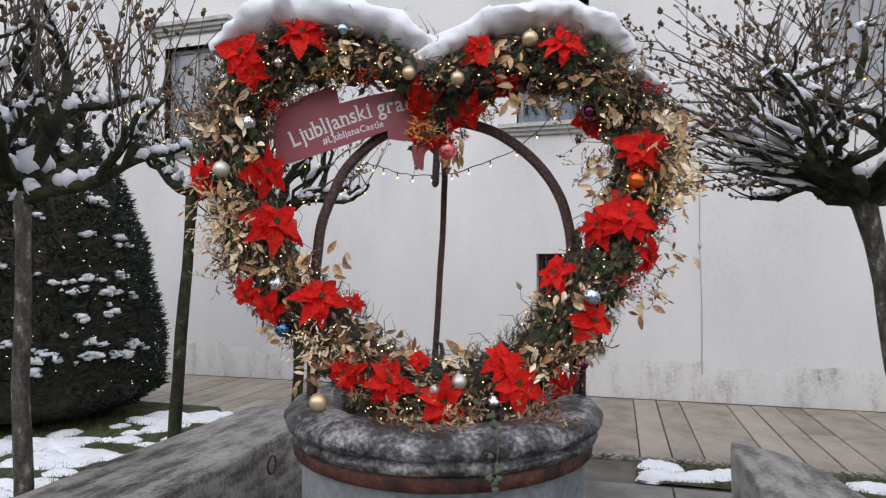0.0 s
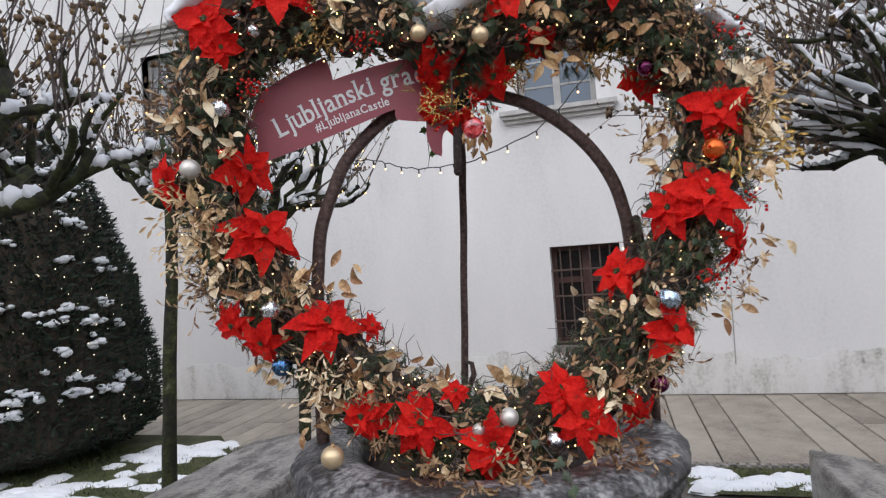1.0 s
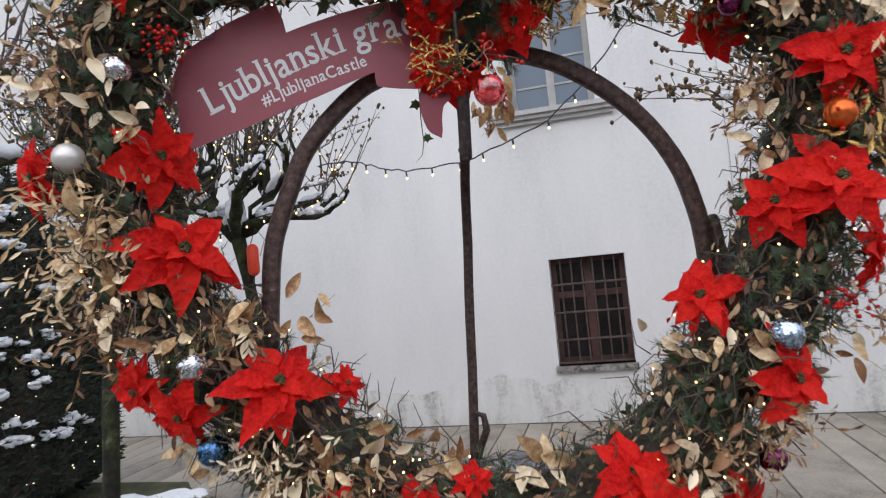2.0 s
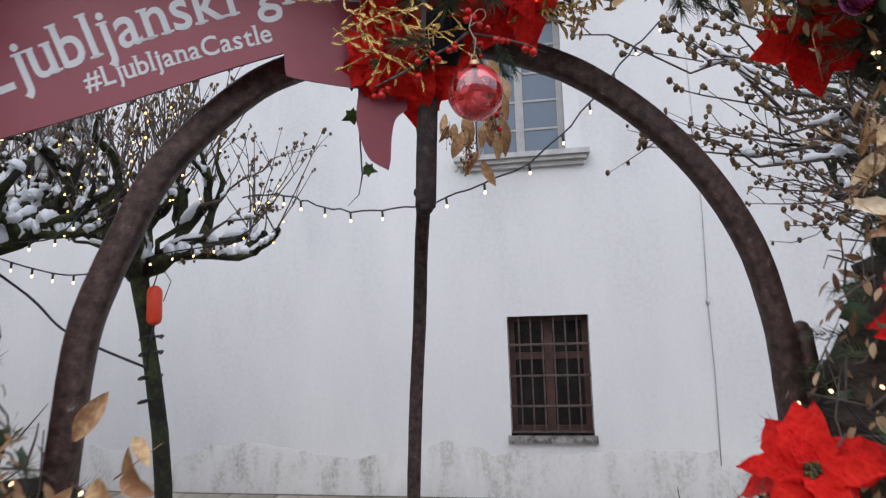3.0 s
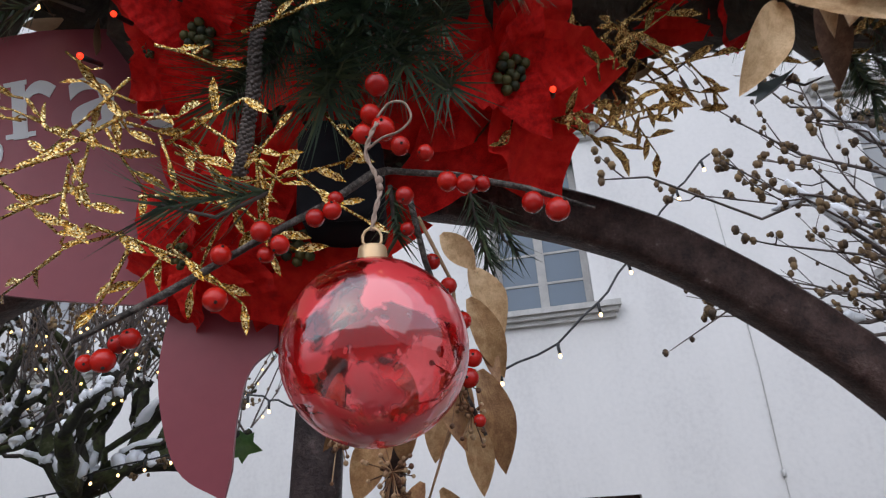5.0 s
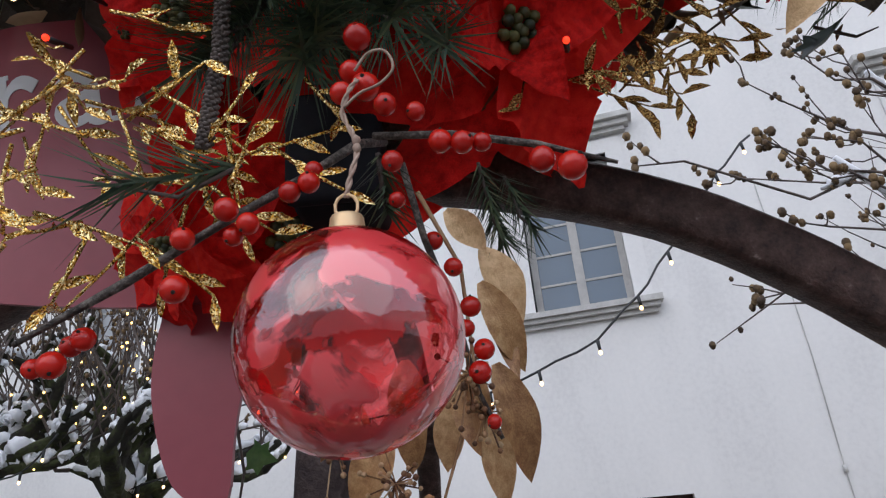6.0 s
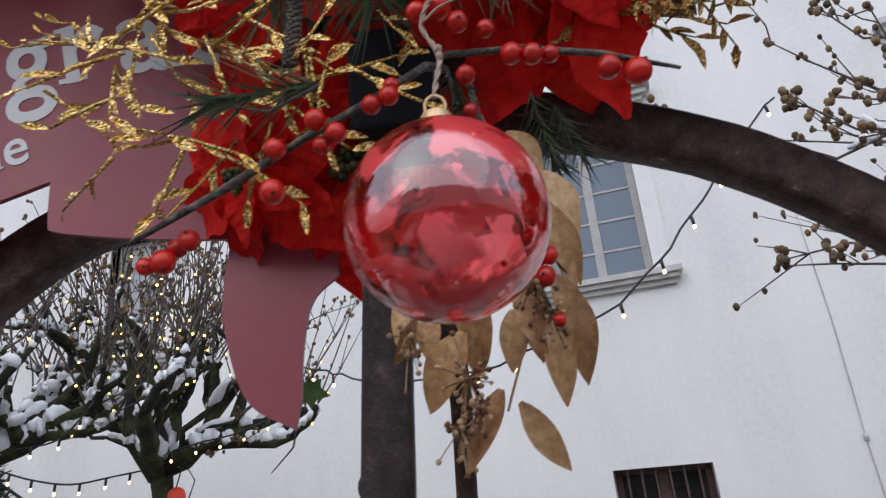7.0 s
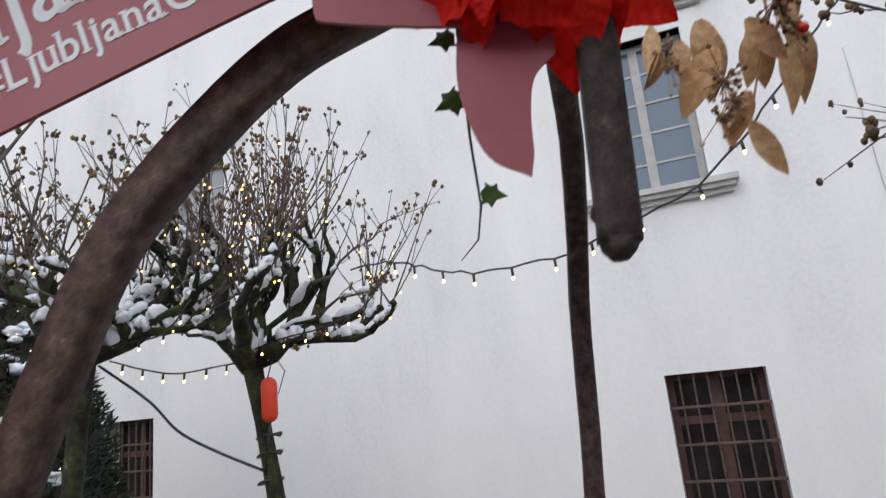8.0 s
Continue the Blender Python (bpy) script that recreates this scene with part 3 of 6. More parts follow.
# raised bed with its stone kerb, and the stone bench end across the path
BED = 0.08
g = Geo()
outline = [(-14, -6), (-2.62, -6), (-2.62, 3.6), (-2.72, 3.95), (-3.6, 5.2), (-4.35, 6.0), (-14, 6.1)]
g.add([(x, y, BED) for x, y in outline] + [(x, y, -0.03) for x, y in outline], [tuple(range(7))] + [(i, i + 7, (i + 1) % 7 + 7, (i + 1) % 7) for i in range(7)])
bed = tagged(put("flower_bed", g, soil, smooth=False), "low lawn bed of dark winter grass and soil behind the kerb", "lawn", kind="structure")
kerb = tagged(put("kerb", stone_run([(-2.66, -3.0), (-2.0, -3.0), (-2.0, 2.3), (-2.02, 3.81), (-2.44, 4.32), (-2.69, 4.1)], 0.0, 0.6), kerb_stone), "wet grey stone parapet along the lawn bed", "kerb", kind="structure")
tagged(put("stone_bench", stone_run([(0.69, 0.6), (1.22, 0.6), (1.21, 3.2), (1.16, 3.49), (1.08, 3.75), (0.97, 3.92), (0.745, 4.06)], 0.0, 0.6), kerb_stone), "broad worn grey stone parapet block beside the path", "stone block", kind="structure")
g = Geo()
ring = [(math.cos(a) * 0.045, math.sin(a) * 0.055) for a in np.linspace(0, 2 * math.pi, 17)]
g.tube([(-1.985, 3.27 + a, 0.46 + b) for a, b in ring], 0.007, 6)
tagged(put("iron_ring", g, old_iron), "old iron ring set into the kerb face", "iron ring")

# paving strips up to the castle wall
pavement = empty("pavement", pose(0, 0, 0), "beige stone paving in long strips, wet in places", "pavement", kind="structure")
strips = {(w, ln): bevelled((0, 0, -0.035), (w * 0.272 - 0.01, ln, 0.0), 0.006, 1) for w in (1, 2) for ln in (1.16, 1.27, 2.44)}
rng = random.Random(11)
i = -34
while i < 24:
    w = rng.choice((1, 1, 1, 2))
    y = 5.675
    for ln in rng.choice(((2.44,), (2.44,), (2.44,), (1.16, 1.27))):
        sl = put("paving_slab", strips[w, ln], paving_stone, pavement)
        sl.matrix_basis = pose(i * 0.272, y, rng.uniform(-0.003, 0.002))
        y += ln + 0.01
    i += w
plates = bevelled((0, 0, -0.035), (0.8, 0.8, 0.0), 0.006, 1)
for i in range(-4, 6):
    for j in range(-4, 8):
        x, y = -1.95 + i * 0.81, -0.75 + j * 0.81
        if y + 0.8 > 5.6 or x < -2.1 or (x > 0.0 and y + 0.8 > 4.95):
            continue
        sl = put("paving_slab", plates, plate_stone, pavement, "dark grey stone plate")
        sl.matrix_basis = pose(x, y, rng.uniform(-0.004, 0.0))
g = Geo()
for i in range(220):
    a = -14 + i * 0.1
    g.box((a, WALL_Y - 0.035 - 0.012 * abs(noise.noise(Vector((a * 3, 0, 0)))), 0.001), (a + 0.1, WALL_Y - 0.002, 0.004))
tagged(put("wall_joint", g, joint_earth, smooth=False), "dark open joint between paving and castle wall", "joint", kind="structure")
# the drain slot with its comb of slits
g = Geo()
g.box((-9.2, 5.6, -0.035), (7, 5.66, -0.012))
for i in range(150):
    g.box((-4 + i * 0.075, 5.6, -0.012), (-4 + i * 0.075 + 0.05, 5.66, 0.002))
tagged(put("drain_channel", g, kerb_stone, smooth=False), "narrow slotted stone drain channel in the paving", "drain", kind="structure")


def snow_lump(gg, c, sx, sy, sz, rng, seg=14, rings=6):
    """A low uneven mound of snow."""
    k = len(gg.v)
    ph = rng.uniform(0, 50)
    for i in range(rings + 1):
        for s in range(seg):
            a = 2 * math.pi * s / seg
            t = i / rings
            r = t * (1 + 0.35 * noise.noise(Vector((math.cos(a) * 1.4 + ph, math.sin(a) * 1.4, 0))) + 0.18 * noise.noise(Vector((math.cos(a) * 4 + ph, math.sin(a) * 4, 1))))
            h = sz * (1 - t ** 2.6) * (1 + 0.4 * noise.noise(Vector((r * 2 * math.cos(a) + ph, r * 2 * math.sin(a), 5))))
            gg.v.append((c[0] + r * sx * math.cos(a), c[1] + r * sy * math.sin(a), c[2] + h - (0.01 if i == rings else 0)))
    for i in range(rings):
        for s in range(seg):
            a, b = k + i * seg + s, k + i * seg + (s + 1) % seg
            gg.f.append((a, a + seg, b + seg, b))


def grass_patch(gg, x0, x1, y0, y1, z, count, rng):
    for _ in range(count):
        x, y = rng.uniform(x0, x1), rng.uniform(y0, y1)
        a, h, w = rng.uniform(0, 6.3), rng.uniform(0.012, 0.034), 0.004
        dx, dy = math.cos(a), math.sin(a)
        lean = rng.uniform(0.2, 0.9) * h
        gg.add([(x - dy * w, y + dx * w, z), (x + dy * w, y - dx * w, z), (x + dx * lean, y + dy * lean, z + h)], [(0, 1, 2)])


rng = random.Random(21)
g = Geo()
g.add([(0.22, 5.02, -0.015), (8, 5.02, -0.015), (8, 5.58, -0.015), (0.22, 5.58, -0.015)], [(0, 1, 2, 3)])
tagged(put("lawn_strip", g, soil), "strip of winter lawn beside the drain", "lawn", kind="structure")
g = Geo()
grass_patch(g, 0.24, 4.5, 5.03, 5.57, -0.015, 7000, rng)
tagged(put("grass", g, grass_mat), "short winter grass on the lawn strip", "grass", kind="stuff")
g = Geo()
grass_patch(g, -7, -2.75, 2.2, 4.0, BED, 12000, rng)
grass_patch(g, -7, -3.7, 4.0, 5.6, BED, 9000, rng)
tagged(put("grass", g, grass_mat), "short winter grass on the lawn bed", "grass", kind="stuff")
g = Geo()
for x, y, a, b in ((0.45, 5.42, 0.2, 0.16), (0.62, 5.2, 0.24, 0.13), (0.95, 5.35, 0.16, 0.12), (1.25, 5.15, 0.3, 0.1), (2.1, 5.3, 0.35, 0.15), (2.9, 5.2, 0.4, 0.2), (0.33, 5.12, 0.12, 0.08)):
    for _ in range(3):
        snow_lump(g, (x + rng.gauss(0, a * 0.35), min(5.45, y + rng.gauss(0, b * 0.35)), -0.02), a * rng.uniform(0.5, 0.9), b * rng.uniform(0.6, 1.0), rng.uniform(0.035, 0.06), rng, 28, 8)
tagged(put("snow_patch", g, snow_mat), "melting snow patches on the lawn strip", "snow", kind="stuff")
g = Geo()
for x0, y0, x1, y1, n, wd in ((-5.6, 3.75, -4.3, 4.85, 70, 0.14), (-4.6, 5.2, -4.0, 5.75, 34, 0.16), (-4.9, 3.5, -4.2, 4.1, 26, 0.2), (-4.4, 3.1, -3.9, 3.6, 14, 0.14), (-6.5, 3.4, -5.4, 3.7, 30, 0.25), (-3.9, 4.5, -3.5, 4.9, 12, 0.1)):
    for _ in range(int(n * 0.45)):
        f = rng.random()
        snow_lump(g, (x0 + (x1 - x0) * f + rng.gauss(0, wd), y0 + (y1 - y0) * f + rng.gauss(0, wd), BED - 0.012), rng.uniform(0.08, 0.32), rng.uniform(0.06, 0.2), rng.uniform(0.032, 0.055), rng, 22, 7)
tagged(put("snow_patch", g, snow_mat), "melting snow patches on the lawn bed", "snow", kind="stuff")

# ---- the well ----
WU, WV = 0.008, 2.6
well = empty("well", WELL @ pose(WU, WV, 0), "round grey stone wellhead with a heavy rounded rim", "well")
g = Geo()
g.lathe([(0.44, 0.9), (0.445, 1.06), (0.46, 1.095), (0.50, 1.112), (0.56, 1.118), (0.60, 1.116), (0.635, 1.108), (0.66, 1.094), (0.677, 1.075), (0.684, 1.056), (0.682, 1.04), (0.672, 1.028), (0.652, 1.022), (0.645, 1.015), (0.658, 1.008), (0.665, 0.998), (0.664, 0.985), (0.655, 0.974), (0.632, 0.970)], 300, 0.012, 6.5)
put("rim", g, well_stone, well, "worn dark grey rounded stone rim")
g = Geo()
g.lathe([(0.632, 0.972), (0.641, 0.966), (0.643, 0.945), (0.641, 0.915), (0.622, 0.905)], 160, 0.008, 9)
put("iron_band", g, rust, well, "rust-red iron band")
g = Geo()
g.lathe([(0.628, 0.92), (0.612, 0.9), (0.61, 0.5), (0.62, 0.2), (0.65, 0.0)], 96, 0.008, 4)
put("drum", g, drum_stone, well, "pale blue-grey stone drum")
g = Geo()
g.lathe([(0.001, 1.0), (0.44, 1.0), (0.452, 0.97)], 48)
put("cover", g, old_iron, well, "dark iron cover plate")

# iron bow over the well: two legs joined in a half circle, one rear strut, a pulley shackle
AV = 2.58
iron_bow = empty("well_bow", WELL @ pose(0, 0, 0), "brown wrought-iron bow standing over the well", "iron bow")
g = Geo()
ARM = [(0.594, 1.08), (0.594, 1.4), (0.59, 1.62), (0.585, 1.736), (0.572, 1.862), (0.53, 2.003), (0.44, 2.137), (0.312, 2.247), (0.171, 2.314), (-0.031, 2.342), (-0.233, 2.283), (-0.329, 2.222),
       (-0.429, 2.117), (-0.481, 2.014), (-0.532, 1.882), (-0.552, 1.742), (-0.562, 1.62), (-0.57, 1.4), (-0.575, 1.08)]
rng = random.Random(2)
g.bar(smooth_line([(u, AV + 0.019 + 0.034 * u, z) for u, z in ARM], 8), (0, 1, 0), 0.0215, 0.017, 0.0007)
put("bow", g, old_iron, iron_bow)
g = Geo()
g.bar(smooth_line([(0.627, AV + 0.03, 1.08), (0.626, AV + 0.03, 1.5), (0.62, AV + 0.03, 1.72), (0.609, AV + 0.03, 1.838)], 5), (0, 1, 0), 0.013, 0.016, 0.0015)
g.ball((0.609, AV + 0.03, 1.84), 0.0145, 10, 8, (1, 1, 0.9))
put("side_stay", g, old_iron, iron_bow, "short riveted iron stay")
g = Geo()
g.bar(smooth_line([(-0.028, 2.60, 2.338), (-0.015, 2.80, 2.33), (0.004, 2.965, 2.28), (0.009, 3.11, 2.18), (0.003, 3.195, 2.05), (-0.004, 3.235, 1.87), (-0.02, 3.24, 1.64), (-0.033, 3.225, 1.4), (-0.055, 3.20, 1.09)], 6), (1, 0, 0), 0.016, 0.0165, 0.0007)
put("rear_arm", g, old_iron, iron_bow, "third iron arm curving down to the rear of the rim")
g = Geo()
g.tube([(-0.05, 3.19, 1.1), (-0.03, 3.17, 1.16), (-0.005, 3.15, 1.22), (-0.012, 3.15, 1.27), (-0.04, 3.16, 1.28)], [0.014, 0.014, 0.013, 0.011, 0.007], 8)
put("arm_hook", g, old_iron, iron_bow, "curled iron hook")
g = Geo()
g.bar([(-0.012, 2.565, 2.36), (-0.018, 2.56, 2.2), (-0.022, 2.556, 2.12), (-0.025, 2.555, 2.06), (-0.026, 2.555, 2.047)], (0, 1, 0), 0.0155, 0.012, 0.0008)
g.tube([(-0.026, 2.555, 2.05), (-0.027, 2.555, 2.041), (-0.027, 2.555, 2.034)], [0.0155, 0.0125, 0.006], 12)
g.ball((-0.038, 2.556, 2.07), 0.006, 8, 6, (1, 1, 1.2), 0.1, rng)
put("shackle", g, dark_iron, iron_bow, "hanging rounded iron shackle")

# ---- the heart-shaped wreath ----
# the heart's middle line, (u, z), closed, from the notch down its west side
HEART = [(-0.013, 2.47), (-0.147, 2.569), (-0.344, 2.60), (-0.54, 2.61), (-0.737, 2.56), (-0.859, 2.45), (-0.895, 2.278), (-0.88, 2.081), (-0.83, 1.885), (-0.78, 1.739),
         (-0.681, 1.593), (-0.534, 1.472), (-0.412, 1.352), (-0.29, 1.23), (-0.147, 1.165), (0.022, 1.14), (0.19, 1.18), (0.358, 1.257), (0.478, 1.376), (0.575, 1.496),
         (0.672, 1.64), (0.746, 1.785), (0.819, 1.929), (0.869, 2.099), (0.871, 2.245), (0.80, 2.38), (0.70, 2.485), (0.56, 2.55), (0.39, 2.555), (0.219, 2.53), (0.072, 2.49)]
HV = 2.50
NH = len(HEART)


def heart_at(t):
    """A point of the middle line, t from 0 to 1, by a smooth closed curve."""
    x = (t % 1.0) * NH
    i = int(x)
    f = x - i
    p = [Vector(HEART[(i + k) % NH]) for k in (-1, 0, 1, 2)]
    return 0.5 * ((2 * p[1]) + (p[2] - p[0]) * f + (2 * p[0] - 5 * p[1] + 4 * p[2] - p[3]) * f * f + (3 * p[1] - p[0] - 3 * p[2] + p[3]) * f ** 3)


HEART_LINE = [heart_at(i / 240) for i in range(240)]


def near_heart(u, z):
    q = Vector((u, z))
    return min(HEART_LINE, key=lambda p: (p - q).length)


def clear_spot(p):
    """Keeps loose greenery out of the space in front of the hanging glass ball."""
    return not ((abs(p.x - 0.02) < 0.24 and 1.95 < p.z < 2.42 and p.y < 2.47) or (0.12 < p.x < 0.56 and 2.0 < p.z < 2.435) or (-0.6 < p.x < -0.1 and 2.0 < p.z < 2.45))


wreath = empty("heart_wreath", WELL @ pose(0, 0, 0), "large heart-shaped wreath of pine, ivy and dried leaves on the well", "wreath")
rng = random.Random(4)
g = Geo()
core = []
for i in range(181):
    p = heart_at(i / 180)
    core.append((p.x, HV + 0.02, p.y))
# made thick to block skylight; the notch column is added to shade the flowers
g.tube(core, [0.105 + 0.02 * noise.noise(Vector((i * 0.3, 0, 0))) for i in range(181)], 12, 0.34, rng, caps=False)
g.tube([(0.01, 2.53, 2.52), (0.02, 2.535, 2.40), (0.02, 2.54, 2.33)], [0.08, 0.08, 0.04], 10, 0.15, rng)
put("shade_core", g, core_mat, wreath, "dark mossy core with a notch column added to shade the flowers")


def tube_point(t, rng, r0=0.06, r1=0.15, front=0.6):
    """A random spot in the wreath's body, its outward direction, both in the well's frame."""
    c = heart_at(t)
    d = (heart_at(t + 0.004) - heart_at(t - 0.004)).normalized()
    a = rng.gauss(0, 1.0) if rng.random() < front else rng.uniform(-math.pi, math.pi)
    out = Vector((-d.y * math.sin(a), -math.cos(a), d.x * math.sin(a)))
    r = rng.uniform(r0, r1)
    return Vector((c.x, HV, c.y)) + out * r, out, Vector((d.x, 0, d.y))


def needle_sprig(gg, base, d, length, rng, needle=0.05, count=34, stems=None):
    d = Vector(d).normalized()
    tip = base + d * length
    (stems or gg).tube([base, base + d * length * 0.5 + Vector((0, 0, -0.01)), tip], [0.0014, 0.0012, 0.0008], 4, caps=False)
    for k in range(count):
        f = rng.random()
        p = base.lerp(tip, f)
        s = Vector((rng.uniform(-1, 1), rng.uniform(-1, 1), rng.uniform(-1, 1)))
        s = (s - d * s.dot(d)).normalized()
        q = p + (s * 0.72 + d * 0.7) * needle * rng.uniform(0.7, 1.1)
        w = s.cross(d) * 0.0009
        gg.add([p - w, p + w, q], [(0, 1, 2)])


g = Geo()
n_done = 0
while n_done < 1700:
    p, out, along = tube_point(rng.random(), rng, 0.08, 0.135, 0.5)
    d = out * 0.8 + along * rng.uniform(-1, 1) + Vector((rng.uniform(-0.3, 0.3), 0, rng.uniform(-0.5, 0.2)))
    if clear_spot(p) and clear_spot(p + d.normalized() * 0.1):
        needle_sprig(g, p, d, rng.uniform(0.04, 0.08), rng, 0.036)
    n_done += 1
pine = tagged(put("pine_filling", g, pine_mat, wreath, "dark green pine sprigs"), kind="stuff")

IVY = [(0, 0), (0.12, 0.30), (0.02, 0.48), (0.32, 0.34), (0.5, 0.5), (0.6, 0.2), (1.0, 0.0), (0.6, -0.2), (0.5, -0.5), (0.32, -0.34), (0.02, -0.48), (0.12, -0.30)]
g = Geo()
for _ in range(650):
    p, out, along = tube_point(rng.random(), rng, 0.10, 0.16, 0.5)
    if not clear_spot(p):
        continue
    s = rng.uniform(0.03, 0.055)
    m = Matrix.Translation(p) @ frame_to(along * rng.uniform(-1, 1) + Vector((0, 0, -0.6)), out + Vector((rng.uniform(-0.5, 0.5), -0.3, rng.uniform(-0.3, 0.5)))) @ Matrix.Scale(s, 4)
    g.add([(0.35, 0, 0.06)] + [(x, y, -abs(y) * 0.25 - 0.15 * x * x) for x, y in IVY], [(0, i + 1, (i + 1) % 12 + 1) for i in range(12)], m)
tagged(put("ivy_filling", g, ivy_mat, wreath, "green ivy leaves"), kind="stuff")

g = Geo()
for _ in range(1900):
    p, out, along = tube_point(rng.random(), rng, 0.10, 0.17)
    if not clear_spot(p):
        continue
    d = (along * rng.uniform(-1, 1) + out * rng.uniform(-0.1, 0.3) + Vector((rng.uniform(-0.4, 0.4), 0, rng.uniform(-0.4, 0.4)))).normalized()
    ln = rng.uniform(0.05, 0.12)
    bend = Vector((rng.uniform(-0.03, 0.03), rng.uniform(-0.03, 0.01), rng.uniform(-0.03, 0.03)))
    if clear_spot(p + d * ln):
        g.tube([p, p + d * ln * 0.5 + bend, p + d * ln], [0.002, 0.0016, 0.0008], 4, caps=False)
tagged(put("twig_filling", g, twig_mat, wreath, "brown bent twigs"), kind="stuff")

g = Geo()
variants = [leaf_shape(4, w, 1.0, b, 0.15, twist=tw) for w, b, tw in ((0.38, 0.2, 0.2), (0.46, 0.35, -0.3), (0.32, -0.15, 0.5))]
for _ in range(4300):
    p, out, along = tube_point(rng.random(), rng, 0.11, 0.175)
    if not clear_spot(p):
        continue
    d = along * rng.uniform(-1, 1) + out * rng.uniform(0, 0.6) + Vector((0, 0, rng.uniform(-0.8, 0.2)))
    m = Matrix.Translation(p) @ frame_to(d, out + Vector((rng.uniform(-0.6, 0.6), -0.2, rng.uniform(-0.5, 0.5)))) @ Matrix.Scale(rng.uniform(0.013, 0.036), 4)
    vs, fs = rng.choice(variants)
    g.add(vs, fs, m)
tagged(put("dry_filling", g, dry_mat, wreath, "small dried brown leaves"), kind="stuff")

# ---- fairy lights on the wreath ----
lights = empty("fairy_lights", WELL @ pose(0, 0, 0), "warm white fairy lights wound through the wreath", "fairy lights")
wire, bulbs = Geo(), Geo()
last = None
for i in range(340):
    p, out, along = tube_point(i / 340 + rng.gauss(0, 0.008), rng, 0.12, 0.17, 0.9)
    if not clear_spot(p):
        last = None
        continue
    if last is not None:
        wire.tube([last, (last + p) * 0.5 + Vector((0, 0.02, -0.015)), p], 0.0013, 4, caps=False)
    bulbs.ball(p + out * 0.006, 0.0027, 6, 4)
    last = p
put("wire", wire, cable_mat, lights, "thin dark wire")
tagged(put("bulb_cluster", bulbs, bulb_mat, lights, "tiny warm bulbs"), kind="stuff")

# ---- poinsettias ----
prng = random.Random(8)
petal_meshes = []


def petal_shape(k, rr):
    """A broad velvet bract of length 1 along x: pointed tip, a few sharp side teeth, ruffled edges, a raised midrib."""
    rows, cols = 18, (-1.0, -0.55, 0.0, 0.55, 1.0)
    width, bend, twist = rr.uniform(0.46, 0.6), rr.uniform(0.05, 0.45), rr.uniform(-0.3, 0.3)
    teeth = [[(rr.uniform(0.3, 0.5), rr.uniform(0.1, 0.3)), (rr.uniform(0.56, 0.74), rr.uniform(0.12, 0.34))] if (k + n) % 3 else [] for n in (0, 1)]
    vs, fs = [], []
    for i in range(rows + 1):
        t = i / rows
        base = width * (math.sin(math.pi * min(1.0, t ** 0.9)) ** 0.8 * (1.0 - 0.38 * t ** 2) + 0.05 * (1 - t))
        ang = twist * t
        for c in cols:
            w = base * 0.5
            for at, tall in teeth[0 if c < 0 else 1]:
                f = (t - at) / 0.13
                if -1 < f <= 0.18:
                    w += width * 0.5 * tall * abs(c) * ((1 + f) ** 1.6 if f <= 0 else 1 - f / 0.18)
            y = c * w
            z = -bend * t * t + 0.32 * abs(c) ** 1.4 * w + 0.045 * noise.noise(Vector((t * 4.5 + k * 7, c * 2, k))) + 0.03 * abs(c) * math.sin(t * 17 + k * 2 + c * 2)
            vs.append((t, y * math.cos(ang), z + y * math.sin(ang)))
    n = len(cols)
    for i in range(rows):
        for c in range(n - 1):
            p = i * n + c
            fs.append((p, p + n, p + n + 1, p + 1))
    return vs, fs


for k in range(10):
    gg = Geo()
    gg.add(*petal_shape(k, prng))
    me = gg.mesh("petal")
    me.materials.append(petal_mat)
    petal_meshes.append(me)
gg = Geo()
for k in range(13):
    a, r = k * 2.4, 0.011 * math.sqrt(k / 13 * 1.0)
    gg.ball((r * math.cos(a), r * math.sin(a), 0.006 + 0.003 * prng.random()), 0.0036, 6, 4)
stamen_mesh = gg.mesh("stamens")
stamen_mesh.materials.append(stamen_mat)


def poinsettia(place, facing, radius, turn=0.0, layers=((6, 1.03, 0.04), (5, 0.82, 0.3), (4, 0.48, 0.62)), droop=0.0, label="red velvet poinsettia flower with pointed petals"):
    """A flower in the well's frame whose face looks along facing; layers: petals, length, lift."""
    z = Vector(facing).normalized()
    x = z.cross(Vector((0, 0, 1)) if abs(z.z) < 0.9 else Vector((1, 0, 0))).normalized()
    m = Matrix((x, z.cross(x), z)).transposed().to_4x4()
    f = empty("poinsettia", WELL @ Matrix.Translation(place) @ m @ pose(0, 0, 0, 0, 0, turn), label, "artificial flower", "poinsettias on the wreath")
    for li, (count, ln, lift) in enumerate(layers):
        for k in range(count):
            a = 2 * math.pi * (k + 0.5 * li) / count + prng.uniform(-0.3, 0.3)
            up = lift + prng.uniform(-0.26, 0.22) - droop * (0.5 + 0.5 * math.sin(a + radians(turn)))
            d = Vector((math.cos(a) * math.cos(up), math.sin(a) * math.cos(up), math.sin(up)))
            s = radius * ln * prng.uniform(0.88, 1.12)
            pm = Matrix.Translation((0, 0, 0.004 * li)) @ frame_to(d, (0, 0, 1)) @ pose(0, 0, 0, prng.uniform(-24, 24)) @ Matrix.Diagonal((s, s * prng.uniform(0.85, 1.2), s, 1))
            put("petal", prng.choice(petal_meshes), petal_mat, f, m=pm)
    put("flower_centre", stamen_mesh, stamen_mat, f, "small green and yellow stamens", m=Matrix.Translation((0, 0, 0.012)) @ Matrix.Scale(radius / 0.11, 4))
    return f


